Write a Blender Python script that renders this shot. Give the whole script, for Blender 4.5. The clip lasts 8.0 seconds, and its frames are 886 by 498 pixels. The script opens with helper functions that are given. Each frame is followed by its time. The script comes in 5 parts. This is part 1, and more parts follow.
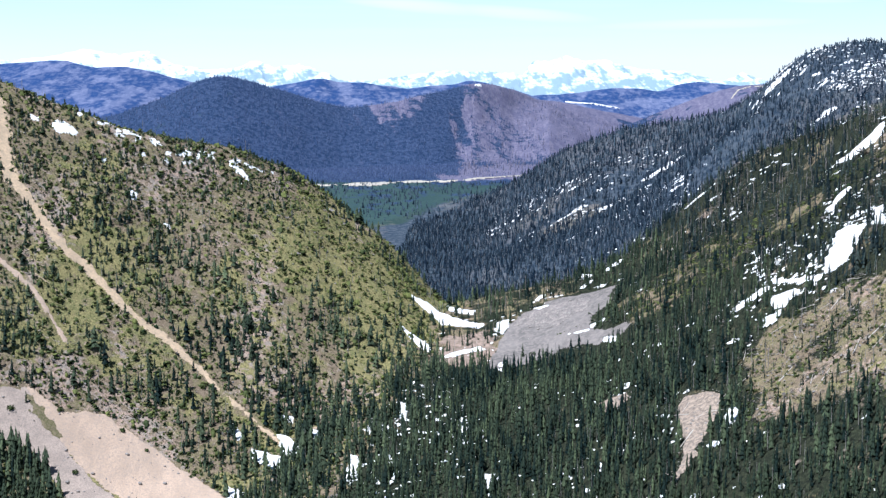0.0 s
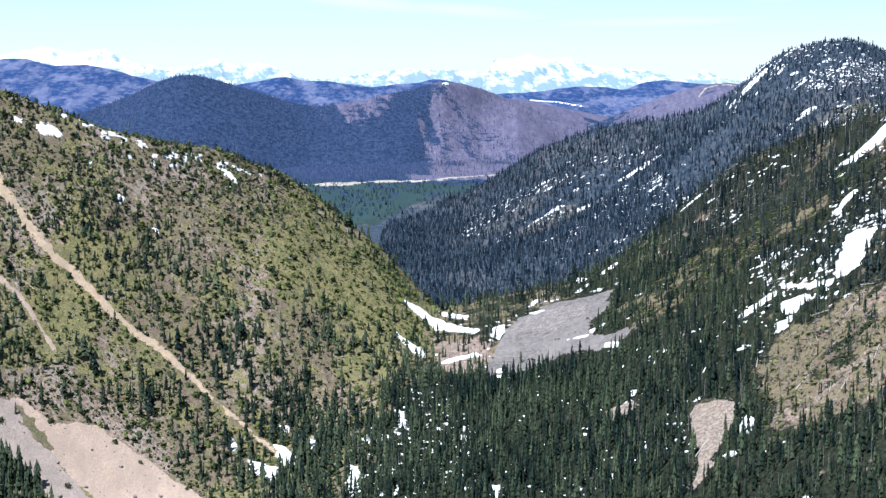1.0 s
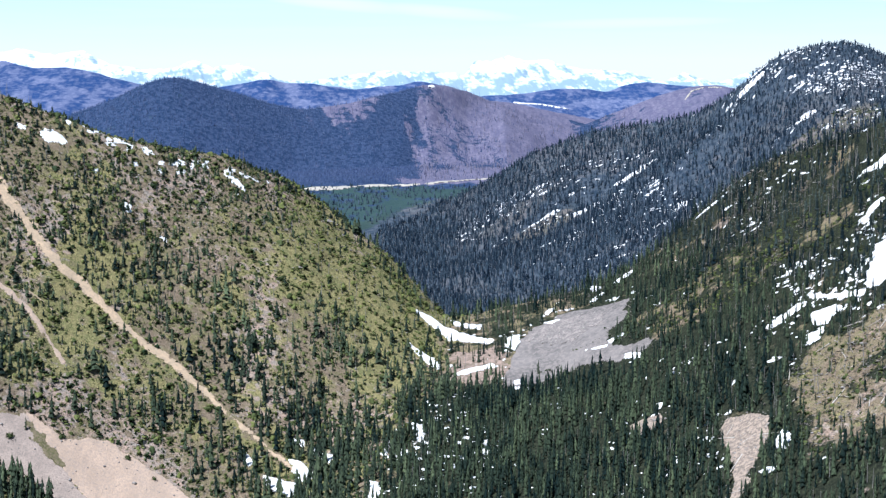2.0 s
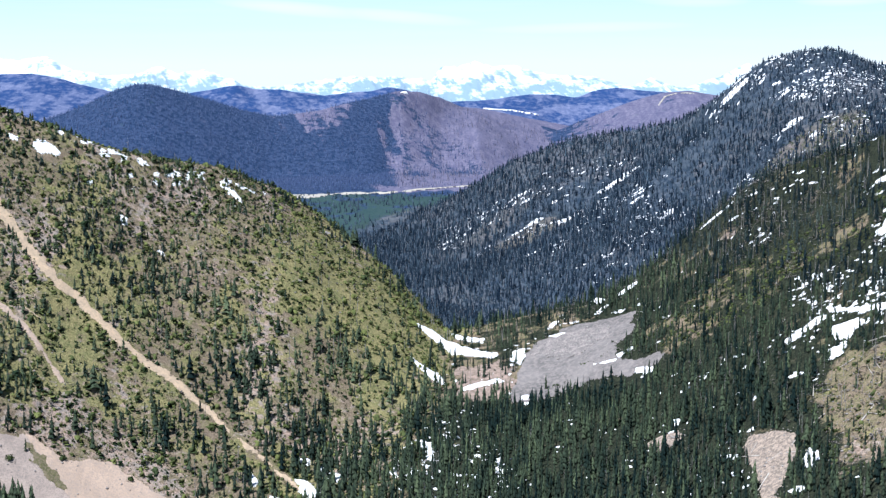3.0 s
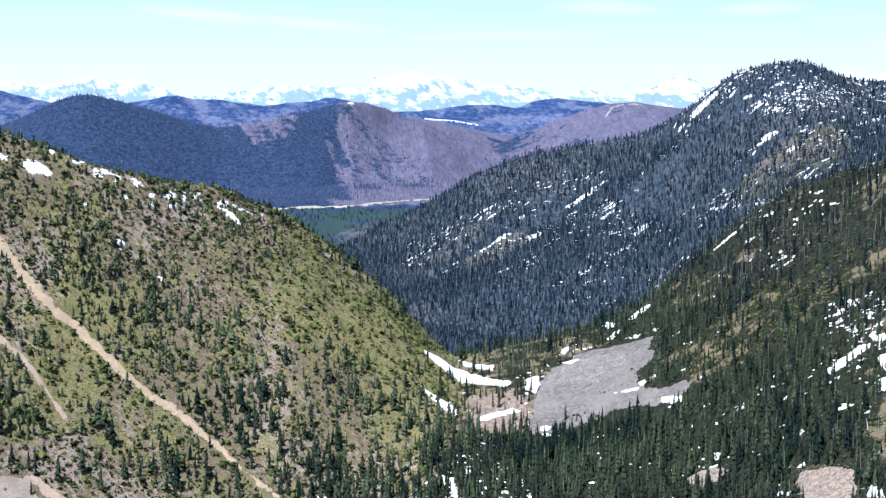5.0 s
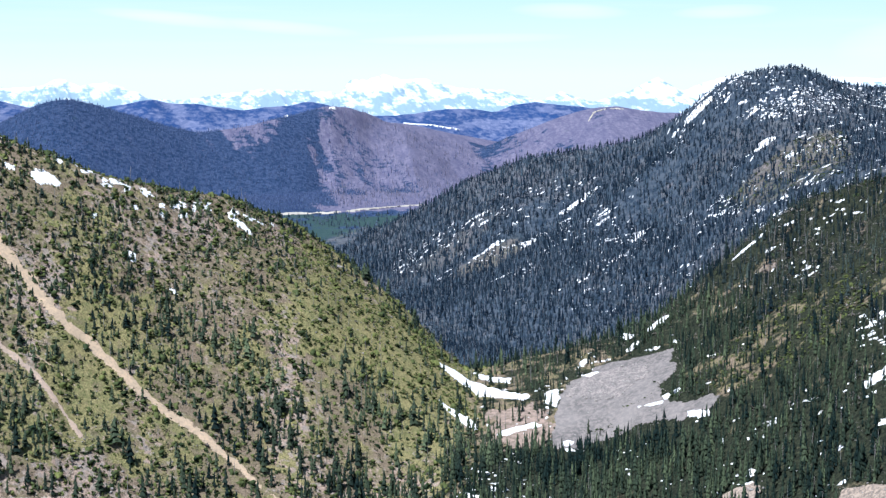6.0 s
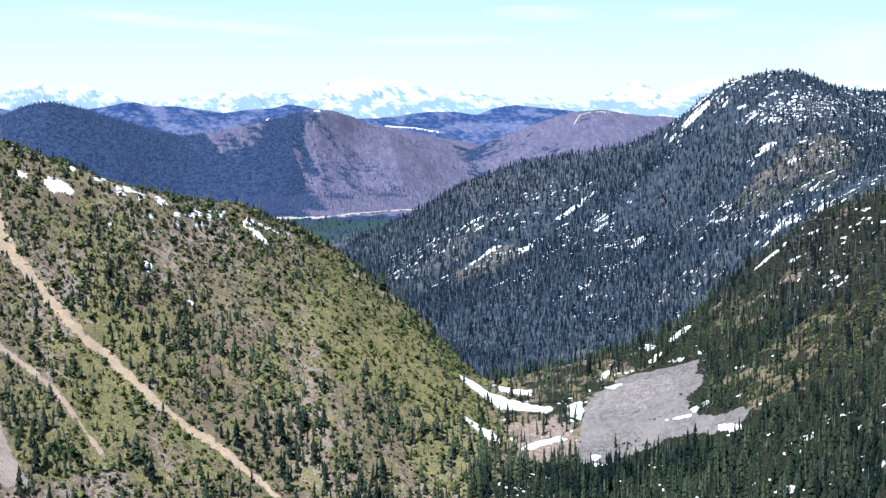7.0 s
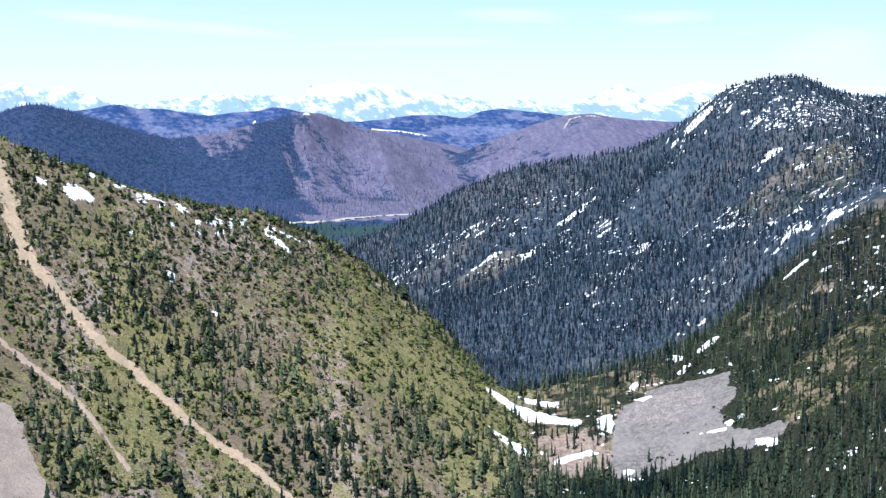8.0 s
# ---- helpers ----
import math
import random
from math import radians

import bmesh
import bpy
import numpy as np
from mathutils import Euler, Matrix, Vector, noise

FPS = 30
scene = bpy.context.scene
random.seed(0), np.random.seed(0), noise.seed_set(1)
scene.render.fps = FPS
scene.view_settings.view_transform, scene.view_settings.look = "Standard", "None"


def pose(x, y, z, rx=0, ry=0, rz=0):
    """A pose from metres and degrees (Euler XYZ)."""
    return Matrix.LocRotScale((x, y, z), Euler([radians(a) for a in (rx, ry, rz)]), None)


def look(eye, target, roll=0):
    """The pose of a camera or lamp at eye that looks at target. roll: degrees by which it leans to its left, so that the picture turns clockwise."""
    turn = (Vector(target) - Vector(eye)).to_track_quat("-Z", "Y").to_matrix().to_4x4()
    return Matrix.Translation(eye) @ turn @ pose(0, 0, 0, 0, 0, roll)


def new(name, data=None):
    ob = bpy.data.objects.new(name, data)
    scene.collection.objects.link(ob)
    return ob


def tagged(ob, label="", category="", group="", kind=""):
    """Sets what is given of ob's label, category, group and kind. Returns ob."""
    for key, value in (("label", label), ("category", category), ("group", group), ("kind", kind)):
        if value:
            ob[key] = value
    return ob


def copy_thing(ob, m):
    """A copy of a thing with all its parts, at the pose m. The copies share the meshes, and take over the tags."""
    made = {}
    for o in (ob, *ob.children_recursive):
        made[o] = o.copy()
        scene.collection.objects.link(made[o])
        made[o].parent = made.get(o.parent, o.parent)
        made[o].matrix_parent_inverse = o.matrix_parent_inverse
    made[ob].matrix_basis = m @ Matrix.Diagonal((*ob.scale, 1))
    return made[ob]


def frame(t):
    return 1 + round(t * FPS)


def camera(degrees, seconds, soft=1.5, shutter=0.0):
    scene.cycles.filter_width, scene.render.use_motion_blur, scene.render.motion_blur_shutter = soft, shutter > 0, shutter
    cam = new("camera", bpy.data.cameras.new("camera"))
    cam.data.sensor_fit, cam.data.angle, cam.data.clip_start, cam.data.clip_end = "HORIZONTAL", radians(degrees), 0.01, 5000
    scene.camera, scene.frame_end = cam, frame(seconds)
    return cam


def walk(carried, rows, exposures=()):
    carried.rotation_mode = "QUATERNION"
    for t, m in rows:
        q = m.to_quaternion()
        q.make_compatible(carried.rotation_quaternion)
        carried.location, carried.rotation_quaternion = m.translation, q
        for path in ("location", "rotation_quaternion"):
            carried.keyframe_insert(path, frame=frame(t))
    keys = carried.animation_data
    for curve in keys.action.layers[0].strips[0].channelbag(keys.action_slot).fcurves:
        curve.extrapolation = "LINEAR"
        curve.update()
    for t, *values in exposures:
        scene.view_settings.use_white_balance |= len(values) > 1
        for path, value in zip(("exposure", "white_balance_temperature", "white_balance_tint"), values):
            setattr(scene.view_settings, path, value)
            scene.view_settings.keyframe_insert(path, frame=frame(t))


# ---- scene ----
cam = camera(30.3, 8.0, soft=1.4)
PATH = [
    (0, (-12.113, -10.831, 290.059), (-12.218, -8.844, 289.855), 0.0),
    (0.5, (-24.496, -1.996, 290.87), (-24.573, -0.008, 290.664), 0.0),
    (1, (-37.464, 7.733, 291.935), (-37.512, 9.722, 291.728), 0.0),
    (1.5, (-49.412, 16.868, 293.169), (-49.445, 18.857, 292.962), -0.0),
    (3, (-87.657, 46.713, 296.791), (-87.62, 48.702, 296.591), -0.1),
    (3.5, (-99.722, 56.742, 298.002), (-99.66, 58.732, 297.804), -0.1),
    (4, (-112.964, 67.228, 299.46), (-112.873, 69.216, 299.264), -0.1),
    (4.5, (-125.344, 77.082, 300.738), (-125.228, 79.069, 300.545), -0.0),
    (6, (-164.152, 109.522, 304.234), (-163.972, 111.505, 304.047), 0.0),
    (6.5, (-176.633, 119.937, 305.44), (-176.434, 121.918, 305.255), 0.1),
    (7, (-189.963, 131.395, 306.677), (-189.745, 133.374, 306.492), 0.1),
    (7.5, (-202.484, 142.099, 307.678), (-202.249, 144.076, 307.495), 0.2),
    (8, (-215.579, 154.153, 308.278), (-215.328, 156.129, 308.096), 0.3),
]
walk(cam, [(t, look(eye, target, roll)) for t, eye, target, roll in PATH], exposures=[(0.0, 0.53, 5650, 10), (8.0, 0.53, 5650, 10)])

# ---- daylight ----
SUN_AZ, SUN_EL = 226.0, 63.0          # degrees clockwise from +y, and above the horizon
sun_data = bpy.data.lights.new("sun", "SUN")
sun_data.energy, sun_data.angle, sun_data.color = 5.0, radians(0.53), (1.0, 0.965, 0.915)
sun = new("sun", sun_data)
_a, _e = radians(SUN_AZ), radians(SUN_EL)
sun.matrix_world = look((0, 0, 900), Vector((0, 0, 900)) - Vector((math.sin(_a) * math.cos(_e), math.cos(_a) * math.cos(_e), math.sin(_e))))

world = bpy.data.worlds.new("sky")
scene.world = world
world.use_nodes = True
_n, _l = world.node_tree.nodes, world.node_tree.links
_sky = _n.new("ShaderNodeTexSky")
_sky.sky_type, _sky.sun_disc = "NISHITA", False
_sky.sun_elevation, _sky.sun_rotation = _e, _a
_sky.altitude, _sky.air_density, _sky.dust_density, _sky.ozone_density = 1800, 1.0, 0.5, 1.0
_n["Background"].inputs["Strength"].default_value = 0.05
# a pale sky low down, white over the horizon and blue-green above it, with thin streaks of high cloud, all round alike
_tc, _mp, _nz, _rg, _xyz = (_n.new(k) for k in ("ShaderNodeTexCoord", "ShaderNodeMapping", "ShaderNodeTexNoise", "ShaderNodeMapRange", "ShaderNodeSeparateXYZ"))
_low, _up, _pale, _cloud, _all = (_n.new(k) for k in ("ShaderNodeMapRange", "ShaderNodeMapRange", "ShaderNodeMix", "ShaderNodeMix", "ShaderNodeMix"))
_mp.inputs["Scale"].default_value = (2.6, 2.6, 60.0)
_nz.inputs["Scale"].default_value, _nz.inputs["Detail"].default_value, _nz.inputs["Roughness"].default_value = 1.6, 6, 0.6
_rg.inputs["From Min"].default_value, _rg.inputs["From Max"].default_value, _rg.inputs["To Max"].default_value = 0.5, 0.72, 0.9
_low.inputs["From Min"].default_value, _low.inputs["From Max"].default_value = 0.012, 0.066
_up.inputs["From Min"].default_value, _up.inputs["From Max"].default_value = 0.07, 0.26
_up.inputs["To Min"].default_value, _up.inputs["To Max"].default_value = 0.92, 0.0
for _m in (_pale, _cloud, _all):
    _m.data_type = "RGBA"
_pale.inputs[6].default_value, _pale.inputs[7].default_value, _cloud.inputs[7].default_value = (14.3, 15.1, 15.0, 1), (9.9, 13.8, 14.3, 1), (14.6, 15.4, 15.4, 1)
_l.new(_tc.outputs["Generated"], _mp.inputs["Vector"]), _l.new(_mp.outputs["Vector"], _nz.inputs["Vector"])
_l.new(_tc.outputs["Generated"], _xyz.inputs["Vector"]), _l.new(_xyz.outputs["Z"], _low.inputs["Value"]), _l.new(_xyz.outputs["Z"], _up.inputs["Value"])
_l.new(_low.outputs["Result"], _pale.inputs[0])
_l.new(_nz.outputs["Fac"], _rg.inputs["Value"]), _l.new(_pale.outputs[2], _cloud.inputs[6])


def sky_math(op, a, b):
    m = _n.new("ShaderNodeMath")
    m.operation = op
    for socket, value in zip(m.inputs, (a, b)):
        if isinstance(value, (int, float)):
            socket.default_value = value
        else:
            _l.new(value, socket)
    return m.outputs[0]


# single wisps of high cloud: azimuth, elevation, half width, half height (degrees) and slant
_side = sky_math("DIVIDE", _xyz.outputs["X"], _xyz.outputs["Y"])
_ahead = sky_math("GREATER_THAN", _xyz.outputs["Y"], 0.0)
_wisps = sky_math("MULTIPLY", _rg.outputs["Result"], 0.25)
for _az, _el, _w, _h, _s in ((-4.0, 2.62, 3.2, 0.28, -0.09), (-0.5, 2.35, 3.0, 0.26, -0.08), (9.6, 2.9, 2.2, 0.30, -0.03), (14.9, 2.85, 2.0, 0.26, 0.03), (6.0, 1.95, 4.0, 0.2, 0.02), (20.5, 1.7, 2.4, 0.9, 0.1)):
    _dx = sky_math("SUBTRACT", _side, math.tan(radians(_az)))
    _dz = sky_math("SUBTRACT", sky_math("SUBTRACT", _xyz.outputs["Z"], math.sin(radians(_el))), sky_math("MULTIPLY", _dx, _s))
    _q = sky_math("ADD", sky_math("POWER", sky_math("MULTIPLY", sky_math("ABSOLUTE", _dx, 0), 1 / radians(_w)), 2.0), sky_math("POWER", sky_math("MULTIPLY", sky_math("ABSOLUTE", _dz, 0), 1 / radians(_h)), 2.0))
    _f = sky_math("MAXIMUM", sky_math("SUBTRACT", 1.0, _q), 0.0)
    _wisps = sky_math("MAXIMUM", _wisps, sky_math("MULTIPLY", sky_math("MULTIPLY", _f, _ahead), sky_math("MULTIPLY", _nz.outputs["Fac"], 1.5)))
_l.new(sky_math("MINIMUM", _wisps, 1.0), _cloud.inputs[0])
_l.new(_up.outputs["Result"], _all.inputs[0]), _l.new(_sky.outputs["Color"], _all.inputs[6]), _l.new(_cloud.outputs[2], _all.inputs[7])
_l.new(_all.outputs[2], _n["Background"].inputs["Color"])

# ---- the lie of the land ----
_lat = np.random.RandomState(7).rand(256, 256)


def vnoise(x, y):
    """Smooth value noise, 0 to 1, one lattice step per unit."""
    x, y = np.asarray(x, float), np.asarray(y, float)
    i, j = np.floor(x).astype(int), np.floor(y).astype(int)
    u, v = x - i, y - j
    u, v = u * u * (3 - 2 * u), v * v * (3 - 2 * v)
    a, b = _lat[i % 256, j % 256], _lat[(i + 1) % 256, j % 256]
    c, d = _lat[i % 256, (j + 1) % 256], _lat[(i + 1) % 256, (j + 1) % 256]
    return (a * (1 - u) + b * u) * (1 - v) + (c * (1 - u) + d * u) * v


def fbm(x, y, octaves=4, rough=0.5):
    """Layered noise, about -1 to 1."""
    out, amp, total = 0.0, 1.0, 0.0
    for k in range(octaves):
        out = out + amp * (2 * vnoise(x * 2 ** k + 17.3 * k, y * 2 ** k - 9.1 * k) - 1)
        total, amp = total + amp, amp * rough
    return out / total * 1.6


def smooth_max(a, b, k):
    h = np.clip(0.5 + 0.5 * (a - b) / k, 0, 1)
    return b * (1 - h) + a * h + k * h * (1 - h)


def smooth_min(a, b, k):
    return -smooth_max(-a, -b, k)


def step(a, b, x):
    t = np.clip((x - a) / (b - a), 0, 1)
    return t * t * (3 - 2 * t)


def crest(x, line, soft=9.0):
    """The crest's y and z above x, rounded, for a ridge given by a few summits and saddles (x, y, z)."""
    xs, ys, zs = zip(*line)
    w = [(k * soft * 0.7, math.exp(-0.245 * k * k)) for k in (-3, -2, -1, 0, 1, 2, 3)]
    total = sum(b for _, b in w)
    return sum(np.interp(x + a, xs, ys) * b for a, b in w) / total, sum(np.interp(x + a, xs, zs) * b for a, b in w) / total


def eased(x, y, line, broad=60.0):
    """Crest y and z: sharp near the crest, broad further down the slope."""
    cy, cz = crest(x, line)
    by, bz = crest(x, line, broad)
    f = step(0, 160, np.abs(cy - y))
    return cy + (by - cy) * f, cz + (bz - cz) * f


LEFT_CREST = [(-900, 1040, 395), (-480, 1010, 318), (-385, 1000, 287), (-339, 990, 277), (-304, 988, 269.5), (-269, 988, 258), (-227, 1003, 257),
              (-201, 1023, 253), (-159, 1049, 231), (-132, 1051, 208), (-105, 1047, 188), (-79, 1036, 167), (-40, 1034, 132), (20, 1034, 70)]
KNOB_CREST = [(-400, 2060, 118), (-130, 2040, 128), (-60, 2010, 148), (-28, 1998, 169), (35, 1945, 211), (101, 1950, 234), (166, 1948, 244), (215, 1880, 257),
              (245, 1812, 284), (272, 1803, 310), (290, 1800, 322), (337, 1800, 335), (370, 1800, 334), (393, 1803, 323), (420, 1810, 313), (520, 1820, 311), (900, 1840, 330)]
DARK_CREST = [(-1100, 2500, 165), (-667, 2560, 236), (-590, 2600, 267), (-555, 2610, 287), (-504, 2610, 300), (-467, 2630, 292), (-415, 2650, 274),
              (-362, 2670, 258), (-308, 2690, 246), (-254, 2710, 254), (-199, 2740, 264), (-154, 2790, 275), (-103, 2830, 288), (-60, 2900, 281),
              (1, 3050, 257), (65, 3100, 247), (142, 3150, 232), (218, 3150, 217), (326, 3150, 198), (500, 3150, 165)]
MIDDLE_CREST = [(-700, 3300, 220), (-582, 3300, 261), (-537, 3310, 280), (-493, 3320, 286), (-440, 3320, 298), (-403, 3350, 288), (-345, 3350, 286),
                (-290, 3380, 280), (-268, 3400, 275), (-222, 3420, 281), (-175, 3430, 283), (-137, 3440, 294), (-93, 3450, 283), (-57, 3450, 274), (14, 3450, 254), (150, 3450, 200)]
WEST_CREST = [(-1900, 3400, 330), (-1247, 3400, 313), (-1126, 3400, 327), (-1065, 3400, 330), (-993, 3400, 335), (-921, 3400, 317), (-849, 3400, 322),
              (-790, 3400, 307), (-718, 3400, 288), (-623, 3400, 266), (-528, 3400, 242), (-300, 3400, 180)]
EAST_CREST = [(-160, 3650, 200), (-59, 3650, 248), (16, 3650, 260), (91, 3650, 264), (167, 3680, 276), (220, 3720, 275), (285, 3740, 267),
              (323, 3740, 283), (368, 3742, 290), (425, 3742, 283), (489, 3742, 276), (578, 3742, 264), (1500, 3742, 250)]
BURNT_CREST = [(60, 3000, 170), (191, 3000, 221), (241, 3000, 241), (301, 3000, 264), (362, 3000, 281), (407, 3000, 286), (453, 3000, 279),
               (505, 3000, 273), (551, 3000, 270), (629, 3000, 255), (1400, 3000, 240)]


def ridge(x, y, line, front, back):
    """A ridge that falls off on both sides of its crest, with gullies that deepen downhill."""
    cy, cz = eased(x, y, line)
    d = cy - y
    g = fbm(x / 130 + 3.1, y / 420, 3) * np.clip(np.abs(d) / 300, 0, 1) * 16
    return np.where(d > 0, cz - front * (np.sqrt(d * d + 400) - 20), cz - back * (np.sqrt(d * d + 400) - 20)) + g


def height(x, y):
    """Ground height in metres."""
    x, y = np.asarray(x, float), np.asarray(y, float)
    # the steep meadow slope and its spur
    u, v = (x + 200) / 100, np.clip((y - 920) / 100, -7, 3)
    uc = np.clip(u, -2.2, 2.0)
    face = 174.5 - 59.0 * uc + 67.5 * v + 6.6 * uc * uc - 16.9 * uc * np.clip(v, -2.5, 2) - 70 * (u - uc)
    # it steepens towards the crest and hollows out above the landslide
    a, b = np.clip(u, -1.6, 1.4), np.clip(v, -0.9, 1.2)
    face = face - 1.0 + 6.0 * a + 15.2 * b - 0.7 * a * a + 3.0 * a * b + 0.6 * b * b - 10.8 * a * a * b - 0.5 * a * b * b - 12.9 * b ** 3
    cy, cz = crest(x, LEFT_CREST)
    left = smooth_min(face, cz - 0.62 * (y - cy) + 3, 9)
    # the wooded slope across the valley
    ur, vr = (x - 80) / 100, (y - 900) / 100
    vc = np.clip(vr, -3, 2)
    right = 185.7 + 78.1 * ur + 19.8 * vr - 1.5 * np.clip(ur, -2, 3) ** 2 - 2.7 * vc * vc
    ry = np.interp(x, [-20, 110, 130, 160, 195, 300, 500], [1036, 1036, 1030, 985, 935, 872, 850])
    vt = np.clip((ry - 900) / 100, -3, 2)
    top = 185.7 + 78.1 * ur + 19.8 * vt - 2.7 * vt * vt + 3 - 0.55 * (y - ry) - 1.5 * np.clip(ur, -2, 3) ** 2
    rise = 7 * np.exp(-((x - 112) / 45) ** 2 - ((y - 1035) / 45) ** 2)
    a, b = np.clip(ur, -0.7, 1.0), np.clip(vr, -1.8, 1.3)
    rise = rise - 3.7 - 5.3 * a - 1.8 * b + 1.2 * a * b + 0.7 * b * b + 6.8 * a * a
    right = smooth_min(smooth_min(right, top, 9) + rise, 360 + 20 * fbm(x / 200, y / 200), 40)
    # the valley floor, rising to a sill and dropping behind it
    floor = 111 + 0.2 * (np.minimum(y, 1028) - 822) + 0.22 * (np.clip(x, -160, 60) + 47)
    floor = np.where(y > 1028, np.maximum(floor - 0.3 * (y - 1028), 88), np.maximum(floor, 50))
    floor = floor - 8 * np.exp(-((x + 27) / 28) ** 2 - ((y - 916) / 30) ** 2)
    plain = np.interp(y, [1000, 1500, 1750, 1900, 2000, 2160, 2300, 2600, 5000], [60, 75, 88, 110, 135, 164, 168, 165, 165]) + 0.03 * np.clip(x, -300, 300)
    near = smooth_max(smooth_max(left, right, 10), floor, 12)
    near = near + 1.6 * fbm(x / 55, y / 55, 4) + 3.0 * fbm(x / 26 + 5, y / 110, 2) * step(95, 150, near) * step(1100, 1000, y) * 0.5
    # the snowy knob behind
    ky, kz = eased(x, y, KNOB_CREST, 30.0)
    d = ky - y
    knob = np.where(d > 0, kz - np.interp(x, [-150, -50, 30, 100], [24, 62, 90, 94]) * (1 - np.exp(-(np.abs(d) / 190) ** 1.25)) - 0.25 * np.maximum(d - 380, 0), kz - 0.45 * np.abs(d)) + 2.2 * fbm(x / 60, y / 80, 4)
    knob = knob + 24 * np.exp(-((x - 200) / 45) ** 2 - ((y - 1748) / 38) ** 2) - 12 * np.exp(-((x - 75) / 40) ** 2 - ((y - 1775) / 30) ** 2)
    z = smooth_max(np.maximum(near, knob), plain, 5)
    far = y > 1900
    if np.any(far):
        xf, yf = x[far] if x.ndim else x, y[far] if y.ndim else y
        zf = np.maximum.reduce([ridge(xf, yf, DARK_CREST, np.interp(xf, [-700, -120, 20], [0.42, 0.42, 0.16]), 0.40), ridge(xf, yf, MIDDLE_CREST, 0.25, 0.4), ridge(xf, yf, WEST_CREST, 0.25, 0.4),
                                ridge(xf, yf, EAST_CREST, 0.25, 0.4), ridge(xf, yf, BURNT_CREST, 0.28, 0.4)])
        zf = smooth_max(z[far] if x.ndim else z, zf + 1.5 * fbm(xf / 40, yf / 40, 3), 6)
        if x.ndim:
            z[far] = zf
        else:
            z = zf
    return z


def grid_mesh(name, xs, ys, zs):
    """A sheet over a grid of x and y."""
    nx, ny = len(xs), len(ys)
    gx, gy = np.meshgrid(xs, ys)
    me = bpy.data.meshes.new(name)
    i = (np.arange(ny - 1)[:, None] * nx + np.arange(nx - 1)[None]).ravel()
    quads(me, np.stack([gx, gy, zs], -1).reshape(-1, 3), np.stack([i, i + 1, i + nx + 1, i + nx], 1))
    return me


def quads(me, verts, faces):
    """Fill a mesh from arrays of places and of faces with equally many corners."""
    n, k = faces.shape
    me.vertices.add(len(verts))
    me.vertices.foreach_set("co", np.ascontiguousarray(verts, dtype=np.float32).ravel())
    me.loops.add(n * k)
    me.loops.foreach_set("vertex_index", np.ascontiguousarray(faces, dtype=np.int32).ravel())
    me.polygons.add(n)
    me.polygons.foreach_set("loop_start", np.arange(0, n * k, k, dtype=np.int32))
    me.update(calc_edges=True)
    me.validate()
    return me

# ---- materials ----
def material(name, build, rough=0.9, bump=0.0, bump_scale=1.0, spec=0.08):
    """A node material; build(n, link, coord) returns the socket of the base colour."""
    m = bpy.data.materials.new(name)
    m.use_nodes = True
    n, link = m.node_tree.nodes, m.node_tree.links.new
    bsdf = n["Principled BSDF"]
    bsdf.inputs["Roughness"].default_value = rough
    bsdf.inputs["Specular IOR Level"].default_value = spec
    coord = n.new("ShaderNodeTexCoord").outputs["Object"]
    link(build(n, link, coord), bsdf.inputs["Base Color"])
    if bump:
        t, b = n.new("ShaderNodeTexNoise"), n.new("ShaderNodeBump")
        t.inputs["Scale"].default_value, t.inputs["Detail"].default_value, t.inputs["Roughness"].default_value = bump_scale, 6, 0.65
        b.inputs["Strength"].default_value, b.inputs["Distance"].default_value = 1.0, bump
        link(coord, t.inputs["Vector"]), link(t.outputs["Fac"], b.inputs["Height"]), link(b.outputs["Normal"], bsdf.inputs["Normal"])
    return m


def noise_fac(n, link, coord, scale, low=0.4, high=0.6, detail=5, stretch=None):
    t, r = n.new("ShaderNodeTexNoise"), n.new("ShaderNodeMapRange")
    t.inputs["Scale"].default_value, t.inputs["Detail"].default_value, t.inputs["Roughness"].default_value = scale, detail, 0.62
    if stretch:
        mp = n.new("ShaderNodeMapping")
        mp.inputs["Scale"].default_value = stretch
        link(coord, mp.inputs["Vector"])
        coord = mp.outputs["Vector"]
    link(coord, t.inputs["Vector"])
    r.inputs["From Min"].default_value, r.inputs["From Max"].default_value = low, high
    r.interpolation_type = "SMOOTHSTEP"
    link(t.outputs["Fac"], r.inputs["Value"])
    return r.outputs["Result"]


def mix(n, link, fac, a, b, kind="MIX"):
    m = n.new("ShaderNodeMix")
    m.data_type, m.blend_type = "RGBA", kind
    for socket, value in ((m.inputs[0], fac), (m.inputs[6], a), (m.inputs[7], b)):
        if isinstance(value, tuple):
            socket.default_value = (*value, 1)
        elif isinstance(value, (int, float)):
            socket.default_value = value
        else:
            link(value, socket)
    return m.outputs[2]


def arith(n, link, op, a, b):
    m = n.new("ShaderNodeMath")
    m.operation, m.use_clamp = op, True
    for socket, value in zip(m.inputs, (a, b)):
        if isinstance(value, (int, float)):
            socket.default_value = value
        else:
            link(value, socket)
    return m.outputs[0]


def attribute(n, link, name):
    """Red, green and blue of a colour attribute."""
    a, s = n.new("ShaderNodeAttribute"), n.new("ShaderNodeSeparateColor")
    a.attribute_name = name
    link(a.outputs["Color"], s.inputs["Color"])
    return s.outputs


